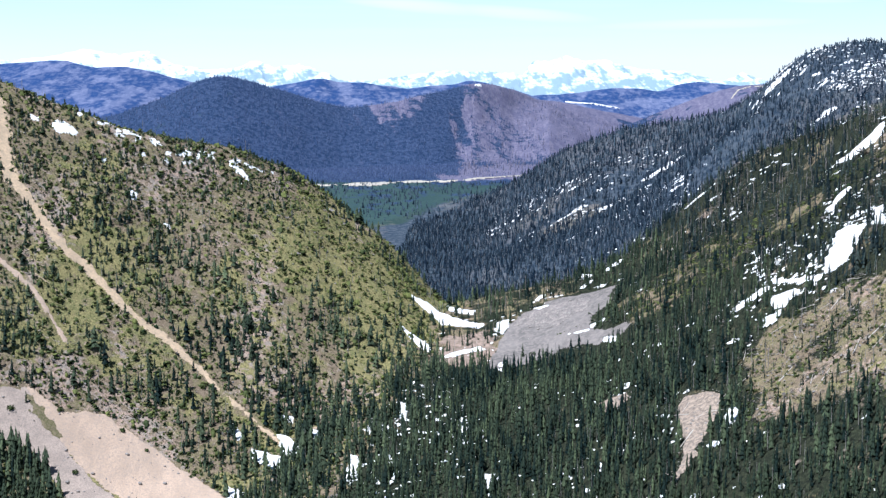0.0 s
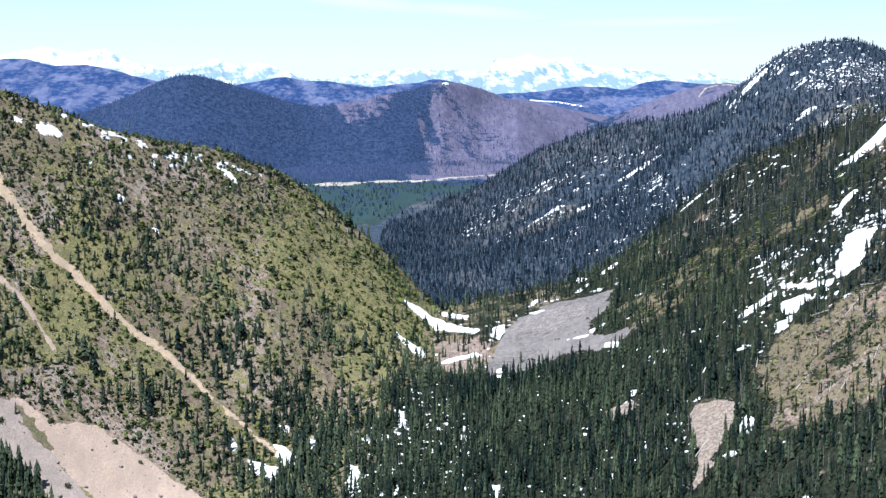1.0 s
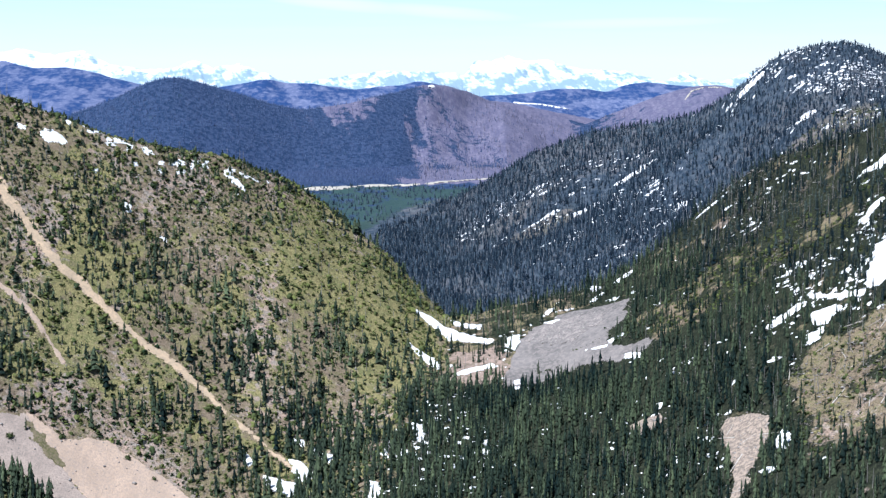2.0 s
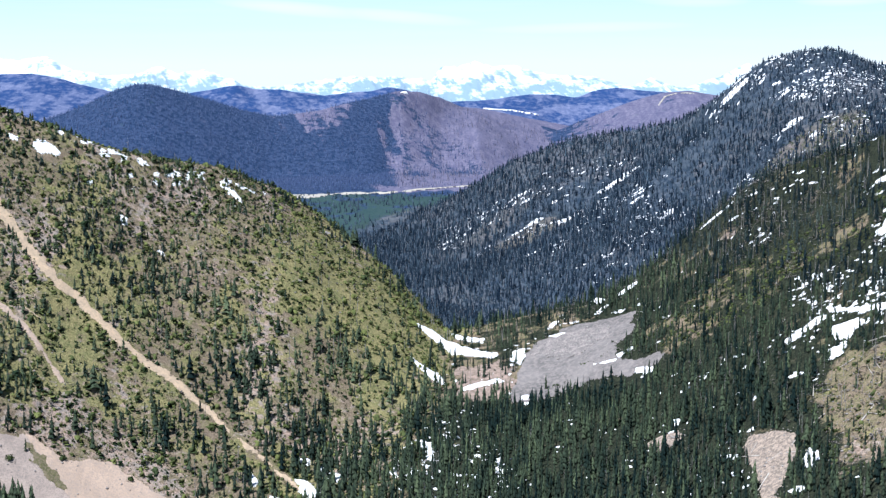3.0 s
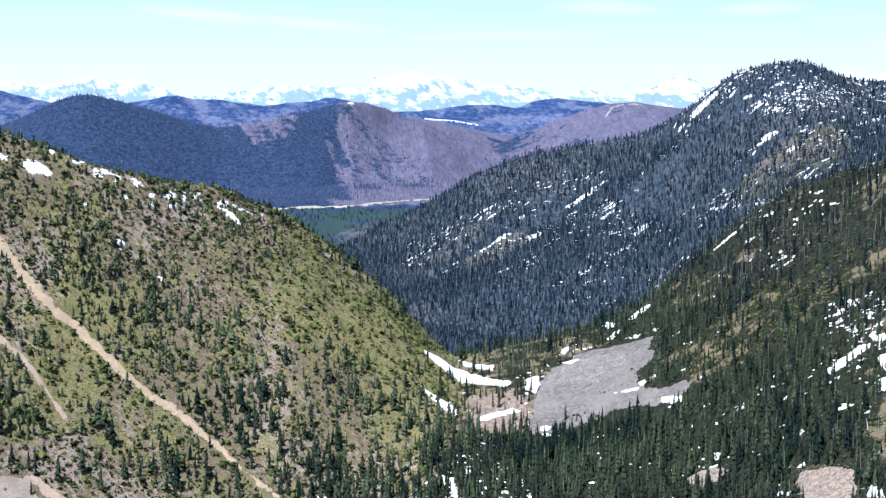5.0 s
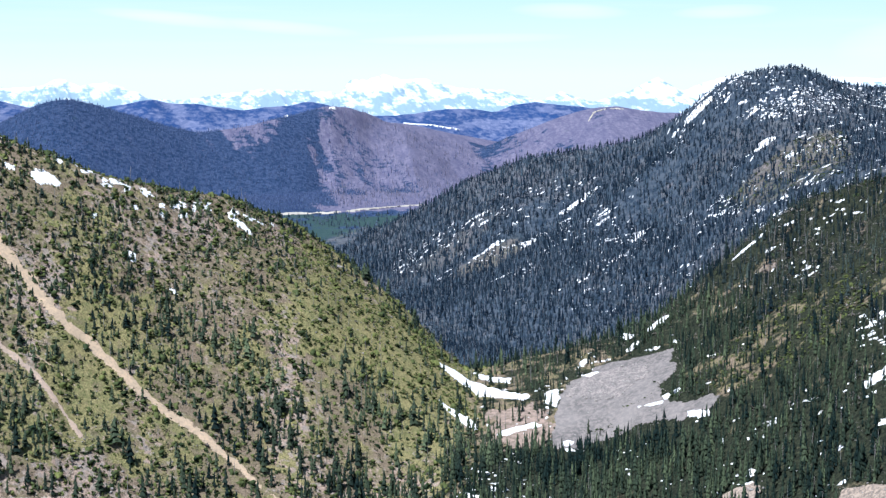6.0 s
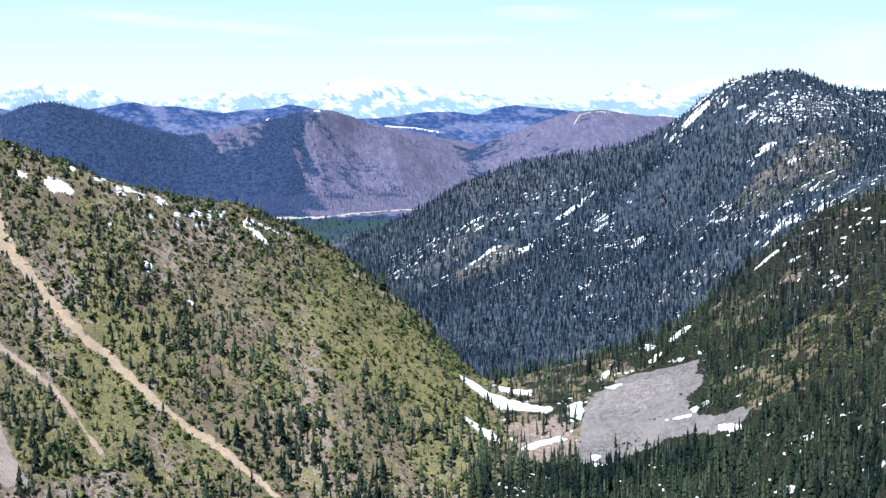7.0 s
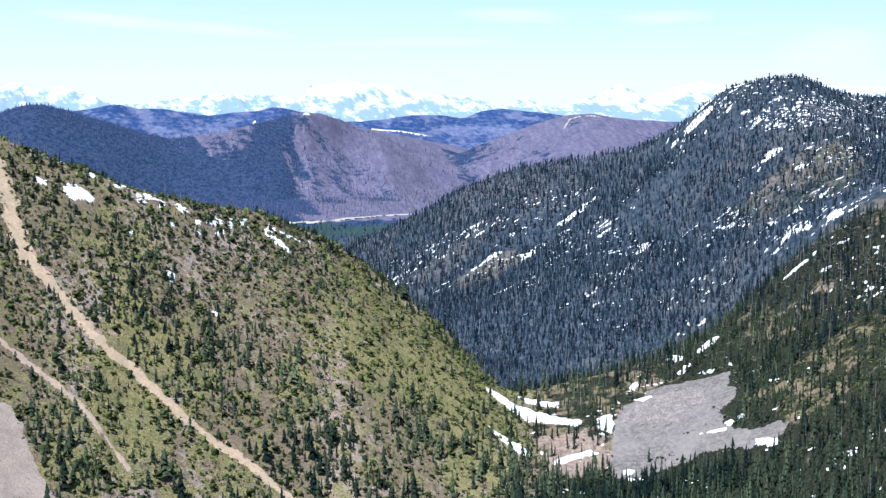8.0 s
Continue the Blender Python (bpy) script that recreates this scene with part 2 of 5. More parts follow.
def cover(n, link, coord, amount, scale):
    """A cover's share, broken up along its border by noise."""
    f = noise_fac(n, link, coord, scale, 0.25, 0.75, 6)
    s = n.new("ShaderNodeMath")
    s.operation = "ADD"
    link(amount, s.inputs[0]), link(f, s.inputs[1])
    r = n.new("ShaderNodeMapRange")
    r.inputs["From Min"].default_value, r.inputs["From Max"].default_value = 0.9, 1.15
    link(s.outputs[0], r.inputs["Value"])
    return r.outputs["Result"]


def ground_colour(n, link, coord):
    c, d = attribute(n, link, "cover"), attribute(n, link, "distance")
    mid, fine = noise_fac(n, link, coord, 0.11, 0.38, 0.62), noise_fac(n, link, coord, 0.55, 0.35, 0.65)
    tiny = noise_fac(n, link, coord, 1.7, 0.3, 0.7)
    col = mix(n, link, mid, (0.138, 0.110, 0.080), (0.124, 0.118, 0.060))
    col = mix(n, link, arith(n, link, "MULTIPLY", fine, 0.65), col, (0.195, 0.155, 0.120))
    grass = mix(n, link, mid, (0.186, 0.168, 0.080), (0.122, 0.128, 0.057))
    grass = mix(n, link, arith(n, link, "MULTIPLY", fine, 0.5), grass, (0.255, 0.220, 0.115))
    grass = mix(n, link, arith(n, link, "MULTIPLY", noise_fac(n, link, coord, 0.8, 0.5, 0.68), 0.75), grass, (0.062, 0.082, 0.034))
    col = mix(n, link, cover(n, link, coord, c[0], 0.09), col, grass)
    stony = mix(n, link, noise_fac(n, link, coord, 0.25), (0.285, 0.215, 0.178), (0.225, 0.198, 0.178))
    col = mix(n, link, cover(n, link, coord, c[1], 0.22), col, stony)
    # fallen needles, darkened further to paint in the shade between trees
    litter_shade = mix(n, link, fine, (0.011, 0.014, 0.011), (0.030, 0.036, 0.023))
    col = mix(n, link, cover(n, link, coord, c[2], 0.1), col, litter_shade)
    col = mix(n, link, 1.0, col, mix(n, link, tiny, (0.55, 0.54, 0.52), (1.85, 1.80, 1.72)), "MULTIPLY")
    # far country, with aerial haze painted into its colours as blue
    wide, dots = noise_fac(n, link, coord, 0.012, 0.35, 0.65), noise_fac(n, link, coord, 0.16, 0.35, 0.65, 3)
    hazed_knob = mix(n, link, dots, (0.024, 0.044, 0.078), (0.088, 0.110, 0.146))
    hazed_hill = mix(n, link, dots, (0.014, 0.033, 0.080), (0.046, 0.070, 0.140))
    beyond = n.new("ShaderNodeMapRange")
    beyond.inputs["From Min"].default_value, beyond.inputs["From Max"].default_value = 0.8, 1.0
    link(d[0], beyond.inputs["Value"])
    wood = mix(n, link, beyond.outputs["Result"], hazed_knob, hazed_hill)
    burnt = mix(n, link, noise_fac(n, link, coord, 0.07, 0.3, 0.7, 6, (1.8, 0.3, 1.0)), (0.112, 0.112, 0.180), (0.190, 0.178, 0.250))
    burnt = mix(n, link, arith(n, link, "MULTIPLY", dots, 0.55), burnt, (0.072, 0.072, 0.138))
    pasture = mix(n, link, wide, (0.036, 0.064, 0.066), (0.046, 0.080, 0.076))
    pasture = mix(n, link, arith(n, link, "MULTIPLY", dots, 0.6), pasture, (0.025, 0.055, 0.06))
    far = mix(n, link, cover(n, link, coord, d[1], 0.07), wood, burnt)
    far = mix(n, link, cover(n, link, coord, d[2], 0.03), far, pasture)
    # haze over the country behind the wooded hill, painted as a blue mottle
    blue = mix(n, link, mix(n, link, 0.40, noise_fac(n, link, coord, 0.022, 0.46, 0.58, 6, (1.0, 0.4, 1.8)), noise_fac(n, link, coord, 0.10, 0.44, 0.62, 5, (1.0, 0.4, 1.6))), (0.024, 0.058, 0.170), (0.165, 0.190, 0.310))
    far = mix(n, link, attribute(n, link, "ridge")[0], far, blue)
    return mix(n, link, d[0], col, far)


def two_tone(a, b, scale, c=None, scale2=1.0, amount=0.5, stretch=None):
    def build(n, link, coord):
        col = mix(n, link, noise_fac(n, link, coord, scale, 0.35, 0.65, 6, stretch), a, b)
        if c:
            col = mix(n, link, arith(n, link, "MULTIPLY", noise_fac(n, link, coord, scale2, 0.4, 0.65), amount), col, c)
        return col
    return build


def leafy(a, b):
    """Foliage that varies from tree to tree, from island to island and over each crown."""
    def build(n, link, coord):
        g, o = n.new("ShaderNodeNewGeometry"), n.new("ShaderNodeObjectInfo")
        col = mix(n, link, g.outputs["Random Per Island"], a, b)
        col = mix(n, link, arith(n, link, "MULTIPLY", o.outputs["Random"], 0.6), col, b)
        return mix(n, link, 1.0, col, mix(n, link, noise_fac(n, link, coord, 0.9, 0.3, 0.7), (0.65, 0.68, 0.65), (1.3, 1.25, 1.2)), "MULTIPLY")
    return build


def tree_tone(a, b, low=0.7, high=1.25, scale=0.7):
    """Foliage whose tone is stored tree by tree, mottled over each crown."""
    def build(n, link, coord):
        s = attribute(n, link, "tone")
        col = mix(n, link, s[0], a, b)
        return mix(n, link, 1.0, col, mix(n, link, noise_fac(n, link, coord, scale, 0.3, 0.7), (low, low, low), (high, high, high)), "MULTIPLY")
    return build


GROUND = material("mountain_ground", ground_colour, 0.95, 0.5, 0.45)
GROUND_GRASS = material("dry_grass", two_tone((0.15, 0.135, 0.070), (0.085, 0.088, 0.042), 0.5, (0.24, 0.19, 0.14), 0.9, 0.7), 0.95, 0.2, 1.0)
SNOW = material("old_snow", two_tone((0.84, 0.86, 0.89), (0.92, 0.93, 0.94), 0.15, (0.62, 0.60, 0.58), 0.6, 0.35), 0.6, 0.25, 0.3)
TAN = material("tan_gravel", two_tone((0.58, 0.43, 0.29), (0.47, 0.36, 0.25), 0.2, (0.27, 0.225, 0.18), 0.9, 0.5), 0.95, 0.25, 1.2)
ROSE = material("rose_gravel", two_tone((0.53, 0.395, 0.300), (0.43, 0.325, 0.25), 0.10, (0.33, 0.275, 0.24), 0.9, 0.6, (1.0, 0.4, 0.6)), 0.95, 0.35, 1.0)
GREY = material("grey_gravel", two_tone((0.455, 0.365, 0.31), (0.35, 0.285, 0.245), 0.12, (0.17, 0.155, 0.145), 1.3, 0.5), 0.95, 0.3, 1.0)
SCREE = material("grey_scree", two_tone((0.220, 0.202, 0.194), (0.128, 0.121, 0.118), 0.04, (0.30, 0.262, 0.245), 0.5, 0.65, (1.0, 1.5, 1.0)), 0.95, 0.3, 1.1)
TALUS = material("pale_talus", two_tone((0.42, 0.335, 0.27), (0.29, 0.235, 0.195), 0.4, (0.13, 0.115, 0.10), 0.8, 0.75), 0.95, 0.6, 0.6)
ROAD = material("pale_road", two_tone((0.46, 0.42, 0.36), (0.36, 0.34, 0.31), 0.05), 0.95)
STONE = material("weathered_stone", two_tone((0.38, 0.345, 0.32), (0.24, 0.225, 0.215), 0.8, (0.11, 0.105, 0.10), 2.5, 0.5), 0.9, 0.1, 3.0)
BARK = material("conifer_bark", two_tone((0.10, 0.075, 0.055), (0.06, 0.05, 0.042), 3.0), 0.95)
GREYWOOD = material("bleached_wood", two_tone((0.33, 0.31, 0.30), (0.22, 0.205, 0.20), 1.5), 0.9)
PALEWOOD = material("bleached_log", two_tone((0.52, 0.47, 0.42), (0.38, 0.35, 0.32), 0.7), 0.9)
NEEDLES = material("conifer_needles", leafy((0.007, 0.016, 0.014), (0.042, 0.060, 0.034)), 0.75)
# wide mottle paints dark gaps between boughs into the needle colour as shade
FOREST = material("forest_needles", tree_tone((0.006, 0.015, 0.014), (0.094, 0.122, 0.066), 0.5, 1.4, 1.0), 0.75)
UPPERWOOD = material("upper_slope_needles", tree_tone((0.005, 0.013, 0.017), (0.072, 0.094, 0.080), 0.5, 1.4, 1.0), 0.75)
BUSH = material("shrub_leaves", tree_tone((0.018, 0.036, 0.018), (0.165, 0.185, 0.060)), 0.7)
# haze of distance is mixed as blue into the far needles and trunks
HAZED_WOOD = material("hazed_needles", tree_tone((0.003, 0.010, 0.022), (0.064, 0.094, 0.126), 0.5, 1.5, 0.8), 0.8)
HAZED_HILL_WOOD = material("hazed_blue_needles", tree_tone((0.026, 0.046, 0.115), (0.088, 0.118, 0.205)), 0.85)
BURNTWOOD = material("burnt_standing_wood", tree_tone((0.060, 0.062, 0.110), (0.300, 0.285, 0.350)), 0.9)
DEADWOOD = material("dead_standing_wood", two_tone((0.36, 0.375, 0.395), (0.21, 0.225, 0.245), 0.2), 0.9)
BRUSH = material("grey_brush", tree_tone((0.12, 0.105, 0.095), (0.27, 0.25, 0.235)), 0.9)
EARTH = material("brown_earth", two_tone((0.36, 0.27, 0.225), (0.25, 0.195, 0.165), 0.2, (0.10, 0.09, 0.06), 0.5, 0.6), 0.95, 0.4, 0.7)
BLOCKS = material("grey_block_field", two_tone((0.36, 0.312, 0.292), (0.22, 0.20, 0.19), 0.25, (0.10, 0.096, 0.094), 1.1, 0.75), 0.95, 0.3, 1.3)

# ---- outlines in plan of bare ground, paths and snow ----
TRACK = [(-328, 953), (-323.5, 943), (-318.5, 930.5), (-312.5, 917), (-294, 908), (-278, 896.5), (-261, 893), (-247.5, 888.5), (-230, 882), (-214, 879.5), (-196.5, 873), (-183, 866), (-166, 856.5), (-149.5, 847), (-138.5, 835)]
TRACK_BRANCH = [(-321.5, 872.5), (-316.5, 872), (-303, 870), (-291, 866.5), (-281, 863), (-272, 857), (-262, 849)]
PATH_THIN = [(-284.5, 873), (-276.5, 872), (-266.5, 871)]
LANDSLIDE = [(-271, 812), (-252, 809.5), (-232.5, 820), (-216, 817.5), (-197, 812), (-178, 802), (-165.5, 791.5), (-147, 756.5), (-200, 761), (-216, 778.5), (-235, 788.5), (-253, 797.5)]
GRAVEL = [[(-293.5, 800.5), (-270.5, 810.5), (-253, 797.5), (-235, 788.5), (-216, 778.5), (-203, 760.5), (-229.5, 756.5), (-246, 775), (-260.5, 785.5), (-288.5, 784.5)],
          [(-320, 842), (-309, 846), (-303.5, 835.5), (-295.5, 824), (-290, 814.5), (-314.5, 799.5)]]
SCREE_FIELD = [(-36, 916), (-34, 922), (-30.5, 947), (-25.5, 960.5), (-16.5, 974), (-8, 982), (4, 986), (21, 989), (40, 976), (36.5, 951), (30, 945.5), (24.5, 938), (25, 917), (47, 894), (40.5, 889.5), (23, 899), (8, 909), (-4.5, 915), (-17, 912)]
CORNER_STAND = [(-276.5, 786), (-266, 785), (-254.5, 779.5), (-242, 770.5), (-250, 745), (-268.5, 745)]
TALUS_FIELDS = [[(60.5, 767), (77, 737.5), (74, 724), (67, 714.5), (61, 702.5), (53, 694), (51.5, 699.5), (58.5, 716.5), (58.5, 744)],
                [(23.5, 807), (37.5, 804.5), (36, 792), (26.5, 793)],
                [(-61.5, 962.5), (-41, 956.5), (-32.5, 936.5), (-38, 926), (-55, 919.5), (-64, 944)]]
OPEN_GROUND = [(87.5, 758), (97.5, 772.5), (110.5, 770.5), (123, 763.5), (135.5, 765.5), (152.5, 749.5), (169, 730), (145.5, 627), (134, 657), (117.5, 676), (99.5, 684), (86, 688), (83, 718)]
ROCKY = [(-301.5, 807), (-271.5, 826), (-255.5, 846), (-242.5, 841.5), (-223, 837), (-200, 826.5), (-183, 808.5), (-190, 806), (-208, 815), (-222, 819.5), (-236.5, 818), (-252, 810.5), (-272, 812), (-297.5, 794.5)]
ALDER = [(37, 941), (58.5, 934.5), (87.5, 941), (116, 931.5), (133, 904), (148.5, 877), (140.5, 849.5), (116, 871.5), (82.5, 872.5), (58, 882), (43, 896)]
GRASS_STRIP = [(-269.5, 808.5), (-264, 801.5), (-257.5, 798), (-249.5, 797.5), (-252.5, 801.5), (-261, 806)]
BLOCK_FIELD = [(-20.5, 963.5), (-10, 977.5), (8, 979.5), (23, 977), (25, 961), (5, 947), (-8, 952.5)]
SHRUB_SPOTS = [[(3.5, 938), (11, 937), (21.5, 935), (21.5, 930), (10.5, 930.5), (4, 931.5)],
               [(-18, 931), (-4.5, 926), (5.5, 907), (-2, 907.5), (-17.5, 922.5)],
               [(23.5, 947), (28.5, 928.5), (38, 918), (31, 918), (24, 926)]]
UPPER_OPEN = [(107.5, 1011), (135, 1013), (160, 990), (190, 915.5), (230, 920), (231, 854.5), (183.5, 826), (159, 894), (140.5, 918.5), (124, 948.5)]
KNOB_SPECKS = [(276, 1732.5), (297, 1727.5), (337, 1743), (376, 1739), (421.5, 1765.5), (372, 1680.5), (312, 1669), (277.5, 1716.5)]
KNOB_OPEN = [(252.5, 1601.5), (278, 1600), (311, 1602), (348, 1616), (320, 1501), (289, 1459), (263, 1495), (239, 1543), (233.5, 1591.5)]
CLEARINGS = [[(-6.5, 1735.5), (10.5, 1756.5), (41, 1780), (68.5, 1787), (68, 1708), (33.5, 1693.5), (8, 1695)],
             [(-41.5, 1822.5), (-14, 1837), (19.5, 1847), (47.5, 1848.5), (56, 1823.5), (22, 1804.5), (-12, 1774)]]
STREAKS = [[(188, 1636), (210, 1637.5), (229.5, 1611.5), (240.5, 1597)],
           [(215, 1601), (230.5, 1581.5), (244.5, 1507.5)],
           [(253.5, 1639), (267.5, 1632.5), (289.5, 1634), (298.5, 1627)],
           [(119, 1797.5), (156, 1832), (173.5, 1830.5)],
           [(91.5, 1557), (122, 1579.5), (142, 1609.5), (183.5, 1640)],
           [(238.5, 1481), (257, 1437), (272.5, 1427.5), (298, 1420)],
           [(252.5, 1585), (266, 1562.5)],
           [(46, 1608.5), (71, 1659), (118, 1792)]]
SNOW_FIELDS = []
SNOW_FIELDS += [[(132, 798.5), (138, 809), (142, 820), (148, 818.5), (154.5, 803.5), (149, 795.5), (144.5, 786.5), (140, 782.5), (132.5, 785.5)],
                [(91, 819.5), (98, 821), (106.5, 821), (109.5, 819), (108.5, 815), (98.5, 814), (91.5, 813.5)],
                [(111.5, 822), (118.5, 808), (127.5, 794), (130.5, 789.5), (128.5, 785.5), (120, 798), (111.5, 816)],
                [(109, 802), (116.5, 795.5), (122, 785), (115, 785.5), (111, 783), (106.5, 788), (107.5, 797)],
                [(101, 784.5), (105.5, 783), (110, 781), (105.5, 773), (101, 776)],
                [(160, 817), (164.5, 812), (160.5, 790.5), (156.5, 799)],
                [(143.5, 854), (150, 861), (156, 863), (157, 859), (150.5, 855), (144.5, 847)]]
SNOW_FIELDS += [[(157.5, 912.5), (164, 908), (174, 912.5), (186.5, 919), (182.5, 899.5), (172, 895), (163.5, 895.5), (157.5, 904)],
                [(-87.5, 1003), (-76, 1011), (-64.5, 1001), (-52, 986), (-39.5, 974.5), (-39.5, 969), (-52, 975.5), (-65, 983), (-74.5, 996.5)],
                [(-63.5, 1020), (-54.5, 1007), (-45.5, 1002.5), (-46.5, 995), (-54.5, 1000), (-62.5, 1008)],
                [(-32.5, 971), (-23, 973), (-24, 962), (-27.5, 955), (-32, 960.5)],
                [(-89, 966), (-84.5, 964.5), (-76.5, 960), (-70.5, 955), (-70.5, 945), (-77, 950.5), (-84, 957)],
                [(-61.5, 937.5), (-53.5, 941.5), (-41, 943), (-35.5, 939), (-41.5, 938), (-50.5, 936.5), (-60, 934)]]
SNOW_FIELDS += [[(-9.5, 982), (0, 980.5), (1, 977.5), (-5, 976.5), (-9, 978.5)],
                [(-9, 996.5), (-3, 1001.5), (-2.5, 996.5), (-7, 992.5)],
                [(23.5, 927), (32, 927), (32, 923.5), (24, 923)],
                [(10.5, 929.5), (17, 926), (23, 922.5), (22, 919.5), (15, 923.5), (10, 926.5)],
                [(29.5, 902), (34, 897), (38.5, 890), (37, 885), (32, 890.5), (30, 896.5)],
                [(-29.5, 922.5), (-25, 923), (-23, 920), (-25.5, 916), (-29.5, 918)],
                [(35.5, 1023), (42.5, 1026), (48.5, 1028), (47.5, 1022), (42, 1020), (35.5, 1017)],
                [(19, 1003.5), (25.5, 1007.5), (27.5, 1007), (25.5, 1002), (20, 998)],
                [(20.5, 1034), (28, 1022), (25.5, 1017), (19, 1020.5)]]
SNOW_FIELDS += [[(-299, 960.5), (-292, 964.5), (-283, 963.5), (-284.5, 960.5), (-293.5, 957), (-298, 957.5)],
                [(-236, 981.5), (-231, 987), (-230, 985.5), (-234, 981)],
                [(-227, 988.5), (-220, 996.5), (-221.5, 991.5), (-226.5, 986.5)],
                [(-248, 949), (-245, 950.5), (-244, 946.5), (-247, 945)],
                [(-197.5, 1010), (-193.5, 1011), (-186.5, 1007), (-188, 1004), (-195.5, 1005)],
                [(-227.5, 943.5), (-222, 942), (-224, 940), (-227.5, 942)],
                [(-310, 957.5), (-305.5, 959), (-306, 957.5), (-309, 955.5)],
                [(-269.5, 956.5), (-265.5, 958.5), (-267.5, 955)],
                [(-249.5, 976.5), (-246, 979.5), (-246.5, 975), (-249, 974.5)],
                [(84.5, 1029.5), (94, 1028), (109, 1026), (108, 1023), (93.5, 1022), (85, 1025)]]
SNOW_FIELDS += [[(102, 960), (110, 954), (108.5, 952), (101.5, 955)],
                [(76.5, 719.5), (80.5, 721), (82, 711), (78, 708), (76, 714.5)],
                [(-146.5, 848), (-139, 847), (-133.5, 836.5), (-134.5, 826), (-141.5, 832)],
                [(-148.5, 863.5), (-141, 863.5), (-141, 859), (-147.5, 860)],
                [(-138, 862.5), (-123, 853), (-125.5, 846), (-135.5, 856)],
                [(-98, 863.5), (-85, 841), (-89.5, 835), (-96, 852)],
                [(-83.5, 875), (-78, 869.5), (-77.5, 847), (-81.5, 853.5)],
                [(-104.5, 821), (-98.5, 813.5), (-97.5, 782.5), (-100, 776), (-103.5, 796)],
                [(-48.5, 836), (-45, 832.5), (-44, 800), (-46.5, 798.5)],
                [(-33, 762.5), (-26, 755), (-26.5, 740), (-31, 744)]]
SNOW_FIELDS += [[(-165.5, 801.5), (-154, 795), (-154, 784), (-164, 791.5)],
                [(-171, 846), (-163, 840), (-166.5, 835)],
                [(-159, 832.5), (-141, 829), (-140.5, 816), (-155, 822.5)],
                [(242, 1799.5), (257.5, 1797.5), (268.5, 1789.5), (267.5, 1776.5), (249, 1776.5), (241.5, 1789)],
                [(151, 1652), (165, 1672.5), (178, 1665.5), (170.5, 1651), (155.5, 1632.5)],
                [(63.5, 1764.5), (90.5, 1779), (96, 1768.5), (74, 1724), (58.5, 1712)],
                [(14.5, 1765.5), (46.5, 1787), (53, 1784), (23.5, 1763), (15, 1750.5)],
                [(57.5, 1805), (78, 1813), (81.5, 1809.5), (63.5, 1801)],
                [(139.5, 1825.5), (162.5, 1834.5), (160.5, 1824), (143, 1814)],
                [(276, 1650.5), (288, 1645.5), (293, 1635), (286, 1631.5), (276, 1643)]]
SNOW_FIELDS += [[(239, 1794.5), (231, 1799.5), (231, 1815.5)],
                [(236.5, 1601), (243, 1593), (242.5, 1586.5), (236.5, 1592)],
                [(222, 1586.5), (231, 1582.5), (230, 1573.5), (222, 1578)],
                [(244, 1540), (251.5, 1533), (250.5, 1523.5), (244.5, 1531.5)],
                [(256.5, 1503.5), (261.5, 1496), (259.5, 1488), (255.5, 1495.5)],
                [(29.5, 1836), (50.5, 1833.5), (52, 1829), (31.5, 1827.5)],
                [(111.5, 1800), (128, 1811.5), (147.5, 1822.5), (148, 1813), (128, 1799.5), (113, 1792.5)],
                [(281.5, 1743), (294, 1740.5), (294, 1734), (283, 1736.5)],
                [(269, 1644.5), (281, 1637.5), (280.5, 1629.5), (269.5, 1635.5)],
                [(340, 1627), (363.5, 1651), (361.5, 1641), (339.5, 1617.5)],
                [(363.5, 1622.5), (405.5, 1680.5), (400, 1661), (361.5, 1610)]]
SNOW_FIELDS += [[(199, 1580.5), (209.5, 1577.5), (208.5, 1568), (198.5, 1568)],
                [(169.5, 1565.5), (185, 1575.5), (184.5, 1566.5), (169.5, 1555)],
                [(282.5, 1588.5), (292.5, 1580.5), (290.5, 1568.5), (282.5, 1580.5)],
                [(259, 1437), (266, 1442), (272.5, 1433), (274.5, 1420.5), (270, 1423.5), (262.5, 1431)],
                [(242.5, 1470.5), (249.5, 1462.5), (254.5, 1443), (251.5, 1441.5), (243.5, 1459)],
                [(308, 1600), (322.5, 1604.5), (321, 1598), (308.5, 1595.5)],
                [(338, 1589), (348, 1599), (343, 1579), (335, 1575.5)],
                [(374, 1656), (400.5, 1696.5), (397, 1685.5), (374.5, 1650)],
                [(346, 1555), (384, 1614.5), (376.5, 1597.5), (342.5, 1540)],
                [(218, 1595.5), (230, 1583), (228.5, 1574.5), (217.5, 1588)]]
SNOW_FIELDS += [[(234.5, 1603.5), (241.5, 1595.5), (240.5, 1588), (233.5, 1595.5)],
                [(238.5, 1533), (245, 1509), (244, 1503), (238, 1524.5)],
                [(122.5, 1583), (137.5, 1601), (134, 1584), (123.5, 1571)]]
SPECKLED = [(93.5, 854), (107.5, 871), (125, 851.5), (144, 862), (157, 822.5), (155, 798), (131, 785), (111.5, 816.5)]


